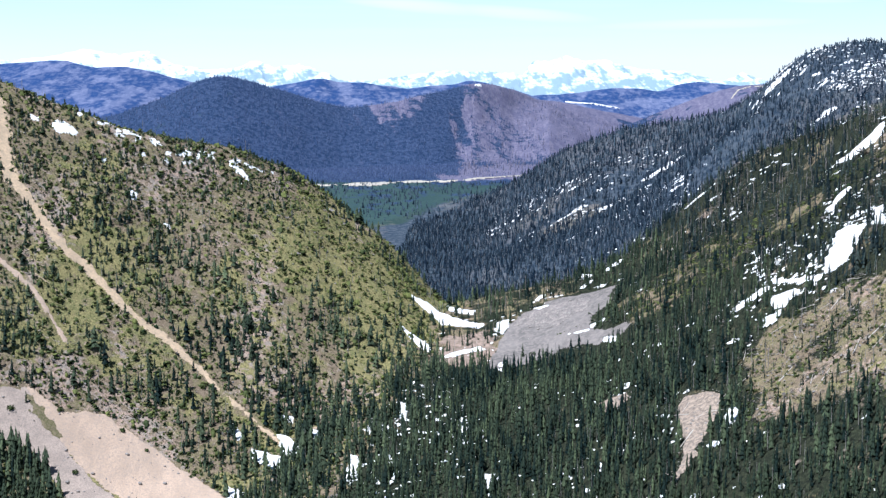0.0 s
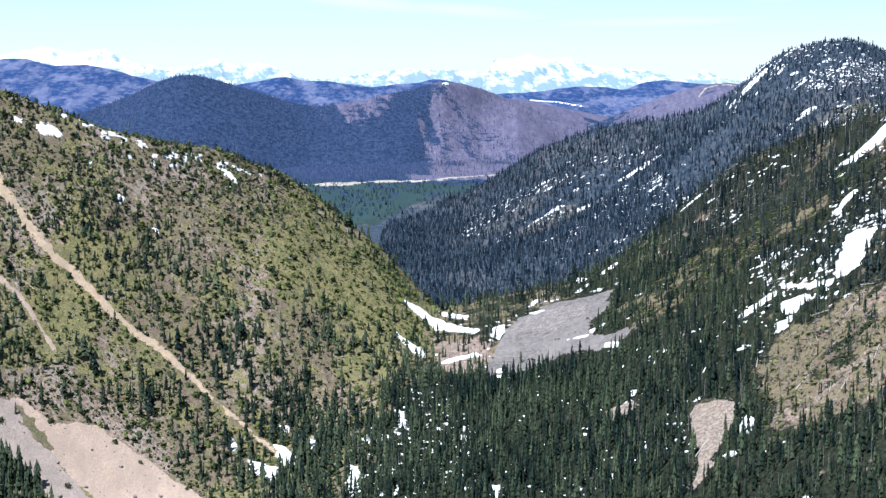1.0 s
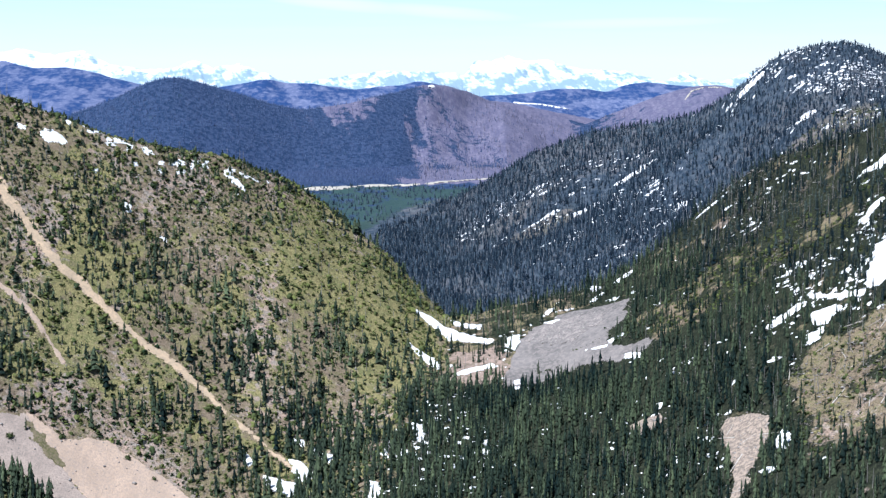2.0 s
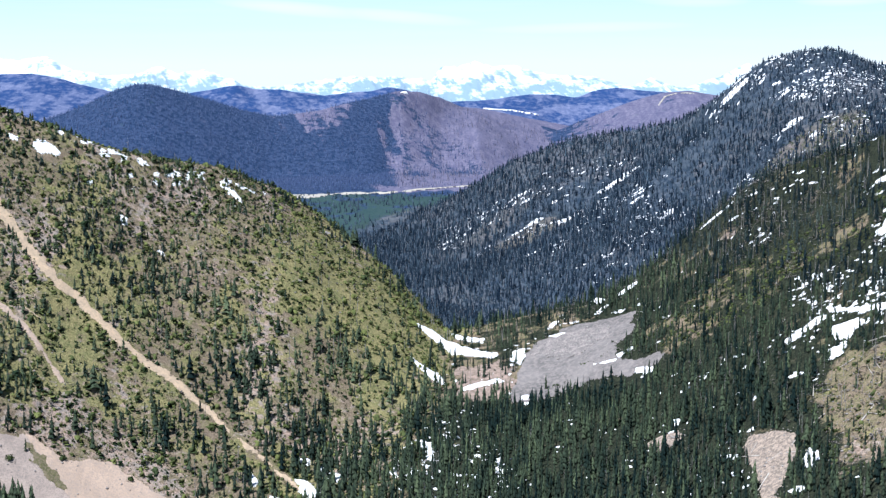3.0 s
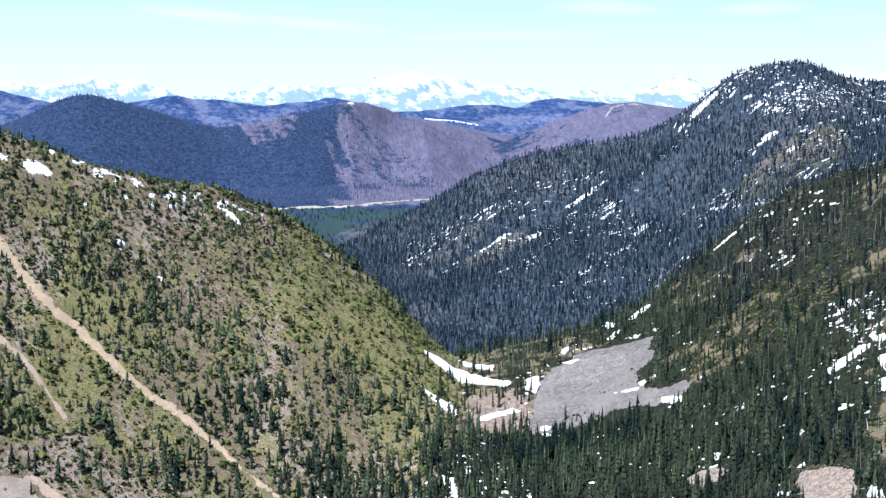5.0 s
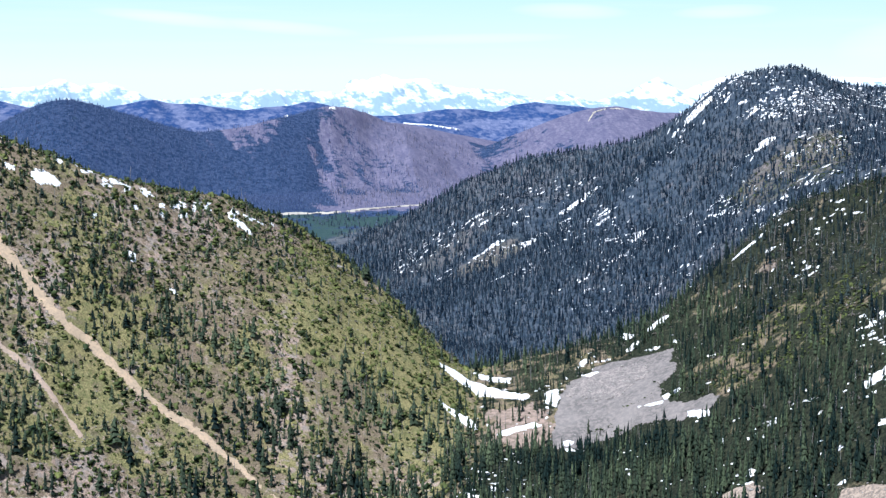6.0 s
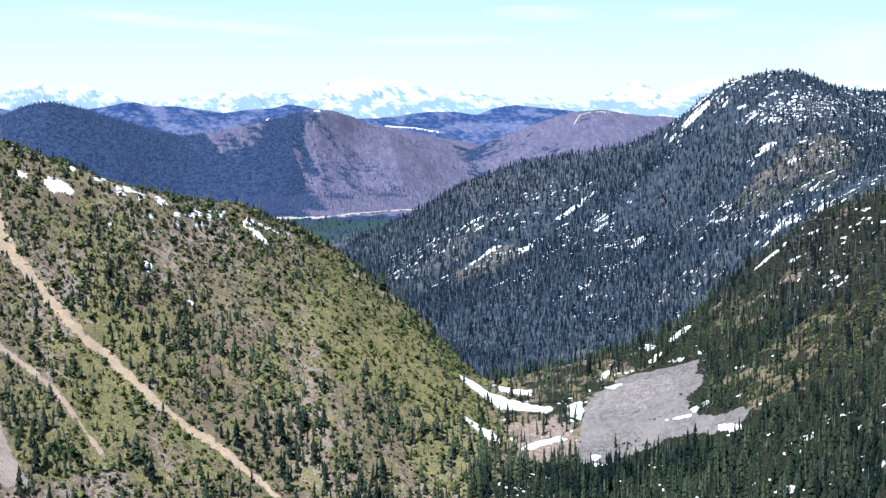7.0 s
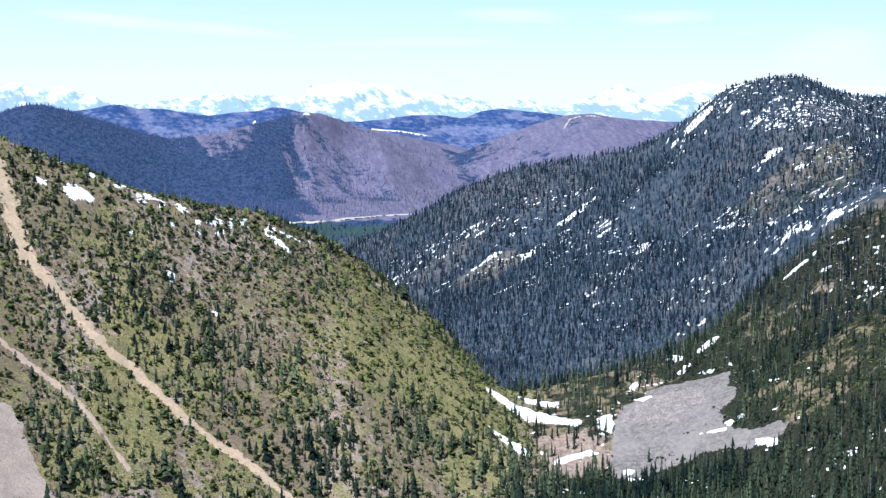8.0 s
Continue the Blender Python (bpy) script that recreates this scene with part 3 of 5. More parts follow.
def inside(x, y, outline):
    """Distance in metres to an outline in plan, positive inside."""
    p = np.array(outline, float)
    q = np.roll(p, -1, 0)
    best, odd = np.full(np.shape(x), 1e9), np.zeros(np.shape(x), bool)
    for (ax, ay), (bx, by) in zip(p, q):
        dx, dy = bx - ax, by - ay
        t = np.clip(((x - ax) * dx + (y - ay) * dy) / (dx * dx + dy * dy + 1e-9), 0, 1)
        best = np.minimum(best, np.hypot(x - ax - t * dx, y - ay - t * dy))
        odd ^= ((ay > y) != (by > y)) & (x < dx * (y - ay) / (dy if abs(dy) > 1e-9 else 1e-9) + ax)
    return np.where(odd, best, -best)


def beside(x, y, line, width):
    """Distance in metres to the edge of a strip along a line, positive on the strip."""
    best = np.full(np.shape(x), 1e9)
    for (ax, ay), (bx, by) in zip(line, line[1:]):
        dx, dy = bx - ax, by - ay
        t = np.clip(((x - ax) * dx + (y - ay) * dy) / (dx * dx + dy * dy + 1e-9), 0, 1)
        best = np.minimum(best, np.hypot(x - ax - t * dx, y - ay - t * dy))
    return width / 2 - best


BARE = [LANDSLIDE, *GRAVEL, SCREE_FIELD, *TALUS_FIELDS[:2]]


def clear_of(x, y, snow_too=True):
    """True where trees may stand: off paths, bare stone and the larger snow."""
    ok = (beside(x, y, TRACK, 4.5) < 0) & (beside(x, y, TRACK_BRANCH, 5) < 0)
    for p in BARE:
        ok &= inside(x, y, p) < -0.5
    if snow_too:
        for p in SNOW_FIELDS:
            ok &= inside(x, y, p) < 0.8
            if len(p) > 5:
                ok &= inside(x, y + 5, p) < 0.5
    return ok


# ---- ground ----
def spaced(*runs):
    return np.concatenate([np.linspace(a, b, n, endpoint=False) for a, b, n in runs] + [[runs[-1][1]]])


xs = spaced((-2600, -700, 60), (-700, -400, 36), (-400, 300, 240), (300, 560, 52), (560, 900, 24), (900, 2600, 30))
ys = spaced((-700, 560, 20), (560, 1080, 190), (1080, 1500, 44), (1500, 2080, 100), (2080, 3100, 120), (3100, 3900, 60), (3900, 4900, 12))
gx, gy = np.meshgrid(xs, ys)
gz = height(gx, gy)
ground = new("ground", grid_mesh("ground", xs, ys, gz))
ground.data.materials.append(GROUND)
ground.data.polygons.foreach_set("use_smooth", np.ones(len(ground.data.polygons), bool))
left = step(-50, -96, gx - 0.2 * (gy - 950)) * step(1080, 1050, gy)
right = step(40, 80, gx + 0.1 * (gy - 900)) * step(1080, 1050, gy)
alder, open_right, rocky = step(-8, 6, inside(gx, gy, ALDER)), step(-6, 8, inside(gx, gy, OPEN_GROUND)), step(-4, 4, inside(gx, gy, ROCKY))
high = step(175, 240, gz) * left
nose = left * step(-190, -140, gx) * step(935, 965, gy)
meadow = left * (0.50 + 0.42 * fbm(gx / 45, gy / 60 + 4, 3)) - high * 0.30 + nose * 0.45 + right * (-0.12 + 0.28 * fbm(gx / 40 + 9, gy / 40, 3)) + alder * 0.26 + open_right * (0.26 + 0.45 * fbm(gx / 20, gy / 20 + 5, 3)) - rocky * 0.6
bare = left * (0.16 + 0.50 * fbm(gx / 24 + 2, gy / 38, 3)) + high * 0.20 - nose * 0.25 + right * (0.12 + 0.45 * fbm(gx / 35, gy / 30 + 7, 3)) + open_right * (-0.04 + 0.5 * fbm(gx / 16 + 3, gy / 18, 3)) + rocky * 0.6 - alder * 0.55
# dark needle floor; raised across the valley to tone down the sunlit slope
litter_shade = -0.45 * alder + (1 - left) * (1 - right) * step(1080, 1050, gy) * (1.0 - 0.42 * step(908, 928, gy) * step(28, 4, gx)) + right * (1 - open_right) * (0.98 + 0.3 * fbm(gx / 30 + 2, gy / 30, 2)) + step(1300, 1450, gy) * (0.62 + 0.5 * fbm(gx / 50, gy / 60, 4))
upper = step(-10, 6, inside(gx, gy, UPPER_OPEN))
heath = right * step(185, 222, gz)
bare, litter_shade, meadow = bare + heath * (0.05 + 0.5 * fbm(gx / 18 + 4, gy / 18, 3)), litter_shade + heath * (0.12 - 0.4 * fbm(gx / 16, gy / 16, 2)), meadow - 0.3 * heath
bare, litter_shade = bare + upper * (-0.08 + 0.4 * fbm(gx / 14, gy / 14, 3)), litter_shade - 0.12 * upper + 0.4 * open_right * (0.6 + fbm(gx / 12, gy / 12, 3))
bare = bare + step(1400, 1500, gy) * (0.02 + 0.42 * fbm(gx / 45 + 1, gy / 70, 3) + 0.12 * step(240, 310, gz))
# lower flank of the knob: shade painted in as darker, less stony ground
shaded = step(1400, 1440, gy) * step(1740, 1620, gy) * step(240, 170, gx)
bare, litter_shade = bare - 0.3 * shaded, litter_shade + 0.2 * shaded
open_knob = step(-14, 8, inside(gx, gy, KNOB_OPEN)) + step(-10, 6, inside(gx, gy, CLEARINGS[0])) + 0.4 * step(-10, 6, inside(gx, gy, CLEARINGS[1]))
meadow, litter_shade = meadow + open_knob * (0.08 + 0.5 * fbm(gx / 25, gy / 25, 2)), litter_shade - 0.25 * open_knob
a = ground.data.attributes.new("cover", "FLOAT_COLOR", "POINT")
one = np.ones(gx.size)
a.data.foreach_set("color", np.stack([np.clip(meadow, 0, 1).ravel(), np.clip(bare, 0, 1).ravel(), np.clip(litter_shade, 0, 1).ravel(), one], 1).astype(np.float32).ravel())
WOOD_STREAKS = [[(-96, 2790), (-62, 2753), (-27, 2720), (1, 2618), (12, 2520)], [(-88, 2690), (-51, 2611), (-18, 2540), (-8, 2440)], [(-110, 2620), (-84, 2520), (-76, 2420)]]


def burnt_share(x, y):
    """How much of the wood on the hill beyond the valley has burnt: its open flank and the crest, with streaks down the fall line left green."""
    s = fbm((x + 0.22 * (y - 2500)) / 17, y / 150 + 2, 4)
    flank = step(-140, -104, x + 20 * s)
    by_crest = 0.8 * step(-340, -250, x + 26 * s) * step(-165, -215, x + 20 * s) * step(2590, 2740, y + 70 * s)
    share = np.maximum(flank, by_crest)
    for line in WOOD_STREAKS:
        share = share - 0.50 * step(-34, 12, beside(x, y, line, 16) + 26 * s)
    share = share + 0.16 * s
    return np.clip(share, 0, 1) * step(2125, 2175, y)


dy, dz = crest(gx, DARK_CREST)
knob_foot = np.interp(gx, [-200, -80, 40, 500], [1900, 2030, 2080, 2200])
# share of the hazed far colours, only partial over the knob
far = np.maximum(step(0, 60, gy - knob_foot), 0.78 * step(1350, 1450, gy))
far = far * (1 - 0.38 * np.clip(open_knob, 0, 1) * (gy < 2000))
burnt = burnt_share(gx, gy)
# share of painted haze blue behind the wooded hill
ridge_haze = step(dy + 10, dy + 60, gy) * (1 - (gy > 2690) * (gy < 3070) * (gx > 150))
burnt = np.where(gy > dy + 30, 0.30 + 0.45 * fbm(gx / 120, gy / 80, 3), burnt)
burnt = np.where((gy > 2690) & (gy < 3070) & (gx > 150), 0.60 + 0.18 * step(270, 340, gx + 40 * fbm(gx / 50, gy / 50, 3)) + 0.3 * fbm(gx / 40, gy / 90, 3), burnt)
burnt = np.clip((burnt - 0.5) * 1.5 + 0.5, 0, 1)
pasture_wood = step(0.0, 0.35, fbm(gx / 60 + 4, gy / 120, 3))
pasture = step(0, 50, gy - knob_foot) * (1 - 0.1 * pasture_wood) * step(2145, 2120, gy + 0.12 * (gx + 30)) * 0.85
a = ground.data.attributes.new("distance", "FLOAT_COLOR", "POINT")
a.data.foreach_set("color", np.stack([far.ravel(), np.clip(burnt, 0, 1).ravel(), pasture.ravel(), one], 1).astype(np.float32).ravel())
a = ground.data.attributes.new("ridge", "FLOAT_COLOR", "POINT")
a.data.foreach_set("color", np.stack([ridge_haze.ravel(), ridge_haze.ravel(), ridge_haze.ravel(), one], 1).astype(np.float32).ravel())
tagged(ground, "olive meadow and brown stony mountain slopes round a wooded valley", "ground", kind="structure")


def draped(name, edge, box, cell, mat, label, lift=0.3, ragged=1.5, scale=6.0, bulge=0.0, kind="structure", category=""):
    """A thin sheet over the ground wherever edge(x, y), metres inside its outline, is positive; its border is ragged."""
    x0, x1, y0, y1 = box
    xs, ys = np.arange(x0, x1 + cell, cell), np.arange(y0, y1 + cell, cell)
    gx, gy = np.meshgrid(xs, ys)
    inner = edge(gx, gy) + ragged * fbm(gx / scale, gy / scale, 4)
    nx = len(xs)
    keep = (inner[:-1, :-1] + inner[1:, :-1] + inner[:-1, 1:] + inner[1:, 1:]) > 0
    z = height(gx, gy) + np.where(inner < 0, -0.1, lift + bulge * np.clip(inner, 0, 3))
    places = np.stack([gx.ravel(), gy.ravel(), z.ravel()], 1)
    for piece in pieces(keep, 6):
        r, c = piece
        i = r * nx + c
        faces = np.stack([i, i + 1, i + nx + 1, i + nx], 1)
        used, back = np.unique(faces, return_inverse=True)
        me = quads(bpy.data.meshes.new(name), places[used], back.reshape(faces.shape))
        me.materials.append(mat)
        me.polygons.foreach_set("use_smooth", np.ones(len(me.polygons), bool))
        tagged(new(name, me), label, category, kind=kind)


def pieces(keep, least):
    """The connected pieces of a mask of cells, as rows and columns; specks of fewer cells than least are left out."""
    left_over, found = keep.copy(), []
    rows, cols = keep.shape
    for r0, c0 in zip(*np.nonzero(keep)):
        if not left_over[r0, c0]:
            continue
        todo, some = [(r0, c0)], []
        left_over[r0, c0] = False
        while todo:
            r, c = todo.pop()
            some.append((r, c))
            for a, b in ((r + 1, c), (r - 1, c), (r, c + 1), (r, c - 1)):
                if 0 <= a < rows and 0 <= b < cols and left_over[a, b]:
                    left_over[a, b] = False
                    todo.append((a, b))
        if len(some) >= least:
            found.append(np.array(some).T)
    return found


def around(outline, m=6):
    p = np.array(outline)
    return p[:, 0].min() - m, p[:, 0].max() + m, p[:, 1].min() - m, p[:, 1].max() + m


draped("landslide", lambda x, y: inside(x, y, LANDSLIDE), around(LANDSLIDE), 1.0, ROSE, "bare pale rose gravel landslide on the steep slope", 0.35, 2.0, 9, category="landslide")
for p in GRAVEL:
    draped("gravel_slope", lambda x, y: inside(x, y, p), around(p), 1.0, GREY, "grey brown gravel bank with scattered stones", 0.25, 2.5, 8, category="gravel")
draped("scree", lambda x, y: inside(x, y, SCREE_FIELD), around(SCREE_FIELD), 1.0, SCREE, "smooth grey scree fan on the valley floor", 0.4, 3.2, 8, category="scree")
draped("bare_earth", lambda x, y: inside(x, y, TALUS_FIELDS[2]) + 4, around(TALUS_FIELDS[2], 10), 0.9, EARTH, "bare brown earth bank beside the scree", 0.3, 9.0, 7, category="earth bank")
draped("block_field", lambda x, y: inside(x, y, BLOCK_FIELD), around(BLOCK_FIELD), 0.9, BLOCKS, "pale field of broken blocks on the grey scree", 0.75, 2.5, 7, category="block field")
for p in TALUS_FIELDS[:2]:
    draped("talus", lambda x, y: inside(x, y, p), around(p), 0.9, TALUS, "pale brown talus of broken stones among conifers", 0.35, 2.0, 6, category="talus")
draped("dirt_track", lambda x, y: beside(x, y, TRACK, 2.7 + 2.4 * step(872, 890, y) + 4.0 * step(890, 925, y) - 1.3 * step(880, 850, y)), around(TRACK), 0.7, TAN, "narrow tan dirt track running straight down the slope", 0.45, 2.0, 4, category="track")
draped("dirt_track", lambda x, y: beside(x, y, TRACK_BRANCH, 2.9), around(TRACK_BRANCH), 0.7, ROSE, "grey gravel track crossing the meadow slope", 0.45, 1.0, 4, category="track")
draped("footpath", lambda x, y: beside(x, y, PATH_THIN, 0.7), around(PATH_THIN), 0.4, TAN, "faint pale footpath through the grass", 0.3, 0.25, 4, category="path")
FAR_ROAD = [(-300, 2146), (-215, 2142), (-185, 2150), (-120, 2148), (-60, 2166), (-20, 2184), (20, 2192)]
draped("road", lambda x, y: beside(x, y, FAR_ROAD, 7 + 14 * np.exp(-((x + 225) / 26) ** 2)), around(FAR_ROAD, 20), 3.0, ROAD, "pale gravel road along the far valley floor", 1.0, 5.0, 20, category="road")
draped("grass_strip", lambda x, y: inside(x, y, GRASS_STRIP), around(GRASS_STRIP), 0.8, GROUND_GRASS, "narrow strip of olive grass between two gravel banks", 0.6, 2.6, 3, category="grass")
for p in SNOW_FIELDS:
    big = len(p) > 8
    far_off = p[0][1] > 1200
    thin = 1.1 if far_off else 1.0 if p[0][0] > 60 and p[0][1] > 880 else -0.2
    draped("snow_patch", lambda x, y: inside(x, y, p) - thin, around(p), 1.4 if far_off else 0.7, SNOW, "long melting snow patch in the valley" if big else "small melting old snow patch on the slope",
           0.8 if far_off else 0.35, 2.4 if far_off else 1.3, 9 if far_off else 4.0, 0.12, kind="thing", category="snow patch")

# ---- plants: shapes ----
def spire(seed, layers, sides, slim=0.27, base=0.06):
    """A conifer's crown, 1 m high on its root: ragged skirts of drooping boughs. Vertices and triangles."""
    r = np.random.RandomState(seed)
    verts, tris = [], []
    for k in range(layers):
        f = k / layers
        z = base + (0.97 - base) * f ** 0.92
        rad = slim * 0.5 * (1 - f) ** 0.85 * r.uniform(0.78, 1.15) + 0.012
        apex = len(verts)
        off = r.normal(0, 0.012, 2)
        verts.append((off[0], off[1], min(1.0, z + (1.5 / layers) * (1.15 if k == layers - 1 else 1))))
        turn = r.uniform(0, 6.3)
        for s in range(sides):
            a = turn + 6.2832 * (s + r.uniform(-0.25, 0.25)) / sides
            q = rad * (r.uniform(0.85, 1.25) if s % 2 else r.uniform(0.45, 0.7))
            verts.append((off[0] + q * math.cos(a), off[1] + q * math.sin(a), z + (r.uniform(-0.04, 0.0) if s % 2 else r.uniform(0.0, 0.03))))
        tris += [(apex, apex + 1 + s, apex + 1 + (s + 1) % sides) for s in range(sides)]
    return np.array(verts), np.array(tris)


def pole(radius, top, sides=5, height_=1.0, lean=0.0):
    """A tapered trunk, 1 m high."""
    verts, tris = [], []
    for z, q in ((-0.08, radius * 1.15), (0.45 * height_, radius * 0.75), (height_, top)):
        for s in range(sides):
            a = 6.2832 * s / sides
            verts.append((q * math.cos(a) + lean * z * z, q * math.sin(a), z))
    for k in range(2):
        for s in range(sides):
            i, j = k * sides + s, k * sides + (s + 1) % sides
            tris += [(i, j, j + sides), (i, j + sides, i + sides)]
    return np.array(verts), np.array(tris)


def joined(*parts):
    verts, tris, n = [], [], 0
    for v, t in parts:
        verts.append(v), tris.append(t + n)
        n += len(v)
    return np.concatenate(verts), np.concatenate(tris)


def dead_tree(seed):
    """A bare standing trunk with broken branch stubs, 1 m high."""
    r = np.random.RandomState(seed)
    v, t = pole(0.017, 0.004, 4, 1.0, r.uniform(-0.06, 0.06))
    verts, tris = list(map(tuple, v)), list(map(tuple, t))
    for k in range(9):
        z, a, q = r.uniform(0.3, 0.92), r.uniform(0, 6.3), r.uniform(0.04, 0.12)
        n = len(verts)
        verts += [(0, 0, z - 0.012), (0, 0, z + 0.012), (q * math.cos(a), q * math.sin(a), z + r.uniform(-0.05, 0.02))]
        tris.append((n, n + 1, n + 2))
    return np.array(verts), np.array(tris)


def tuft(seed, n=36):
    """A shrub, 1 m high: many small leaf clumps with gaps between."""
    r = np.random.RandomState(seed)
    verts, tris = [], []
    for k in range(n):
        a, q = r.uniform(0, 6.3), math.sqrt(r.uniform(0, 1))
        z = r.uniform(0.08, 1.0) * (1 - 0.55 * q * q)
        c = np.array((0.62 * q * math.cos(a), 0.62 * q * math.sin(a), z))
        for p in r.normal(0, 0.19, (3, 3)) * (1, 1, 0.7):
            verts.append(tuple(c + p))
        tris.append((3 * k, 3 * k + 1, 3 * k + 2))
    return np.array(verts), np.array(tris)


def mound(seed, leaves=4, sides=5):
    """A rounded, ragged bush, 1 m high: a jagged dome with leaf clumps standing off it."""
    r = np.random.RandomState(seed)
    verts, tris = [], []
    for rad, z in ((0.60, -0.05), (0.50, 0.5)):
        turn = r.uniform(0, 6.3)
        for s in range(sides):
            a, q = turn + 6.2832 * (s + r.uniform(-0.3, 0.3)) / sides, rad * r.uniform(0.45, 1.35)
            verts.append((q * math.cos(a), q * math.sin(a), z + r.uniform(-0.25, 0.3) * (z > 0)))
    verts.append((r.normal(0, 0.12), r.normal(0, 0.12), r.uniform(0.8, 1.0)))
    for s in range(sides):
        t = (s + 1) % sides
        tris += [(s, t, sides + t), (s, sides + t, sides + s), (sides + s, sides + t, 2 * sides)]
    for k in range(leaves):
        a, z = r.uniform(0, 6.3), r.uniform(0.2, 0.95)
        q = 0.62 * math.sqrt(max(0.05, 1 - z * z)) * r.uniform(0.85, 1.15)
        c = np.array((q * math.cos(a), q * math.sin(a), z))
        n = len(verts)
        verts += [tuple(c + p) for p in r.normal(0, 0.17, (3, 3))]
        tris.append((n, n + 1, n + 2))
    return np.array(verts), np.array(tris)


def lump(seed):
    """An angular stone, about 1 m across."""
    r = np.random.RandomState(seed)
    g = (1 + 5 ** 0.5) / 2
    v = np.array([(-1, g, 0), (1, g, 0), (-1, -g, 0), (1, -g, 0), (0, -1, g), (0, 1, g), (0, -1, -g), (0, 1, -g), (g, 0, -1), (g, 0, 1), (-g, 0, -1), (-g, 0, 1)]) / 3.8
    t = np.array([(0, 11, 5), (0, 5, 1), (0, 1, 7), (0, 7, 10), (0, 10, 11), (1, 5, 9), (5, 11, 4), (11, 10, 2), (10, 7, 6), (7, 1, 8),
                  (3, 9, 4), (3, 4, 2), (3, 2, 6), (3, 6, 8), (3, 8, 9), (4, 9, 5), (2, 4, 11), (6, 2, 10), (8, 6, 7), (9, 8, 1)])
    return v * r.uniform(0.7, 1.25, (12, 1)) * (1, r.uniform(0.7, 1), r.uniform(0.55, 0.85)), t


def strewn(name, shapes, x, y, size, wide, mat, label, category, sink=0.0, seed=1, tones=None, flat=False):
    """ONE mesh of many alike shapes standing on the ground, each turned and scaled."""
    r = np.random.RandomState(seed)
    z = height(x, y) - sink * size
    pick, turn = r.randint(len(shapes), size=len(x)), r.uniform(0, 6.2832, len(x))
    lean = r.normal(0, 0.03, (len(x), 2)) if not flat else r.normal(0, 0.25, (len(x), 2))
    tones = r.uniform(0, 1, len(x)) if tones is None else tones
    vs, ts, tn, n = [], [], [], 0
    for k, (v, t) in enumerate(shapes):
        m = np.nonzero(pick == k)[0]
        if not len(m):
            continue
        c, s = np.cos(turn[m])[:, None], np.sin(turn[m])[:, None]
        w, h = (size * wide)[m][:, None], size[m][:, None]
        px, py, pz = v[None, :, 0] * w, v[None, :, 1] * w, v[None, :, 2] * h
        qx, qy = px * c - py * s + pz * lean[m, :1], px * s + py * c + pz * lean[m, 1:]
        vs.append(np.stack([qx + x[m][:, None], qy + y[m][:, None], pz + z[m][:, None]], -1).reshape(-1, 3))
        ts.append((t[None] + (np.arange(len(m)) * len(v))[:, None, None]).reshape(-1, 3) + n)
        tn.append(np.repeat(tones[m], len(v)))
        n += len(m) * len(v)
    me = quads(bpy.data.meshes.new(name), np.concatenate(vs), np.concatenate(ts))
    tone = np.concatenate(tn)
    a = me.attributes.new("tone", "FLOAT_COLOR", "POINT")
    a.data.foreach_set("color", np.stack([tone, tone, tone, np.ones(len(tone))], 1).astype(np.float32).ravel())
    me.materials.append(mat)
    return tagged(new(name, me), label, category, kind="stuff")


def scatter(box, gap, chance, seed):
    """Places about gap metres apart, kept with the chance that chance(x, y) gives."""
    r = np.random.RandomState(seed)
    x0, x1, y0, y1 = box
    gx, gy = np.meshgrid(np.arange(x0, x1, gap), np.arange(y0, y1, gap))
    x, y = (gx + r.uniform(-0.55, 0.55, gx.shape) * gap).ravel(), (gy + r.uniform(-0.55, 0.55, gx.shape) * gap).ravel()
    keep = r.uniform(0, 1, len(x)) < chance(x, y)
    return x[keep], y[keep]


def in_view(x, y, margin=1.0):
    """The stretch of country between the two slopes that can be seen at all from the flight line."""
    return (x > -70 - 0.335 * y * margin + 20) & (x < 20 + 0.255 * y * margin + 25)


def front(x):
    """Where the visible ground begins, in plan: nothing grows nearer."""
    return np.interp(x, [-300, -268, -164, -104, -52, 5, 53, 93, 122, 300], [740, 756, 785, 760, 740, 716, 680, 630, 592, 500]) - 30


# ---- where plants grow ----
def left_side(x, y):
    return step(-52, -88, x - 0.2 * (y - 950)) * (y < 1062)


def open_ground(x, y):
    """The open stony grass across the valley."""
    return step(-6, 6, inside(x, y, OPEN_GROUND))


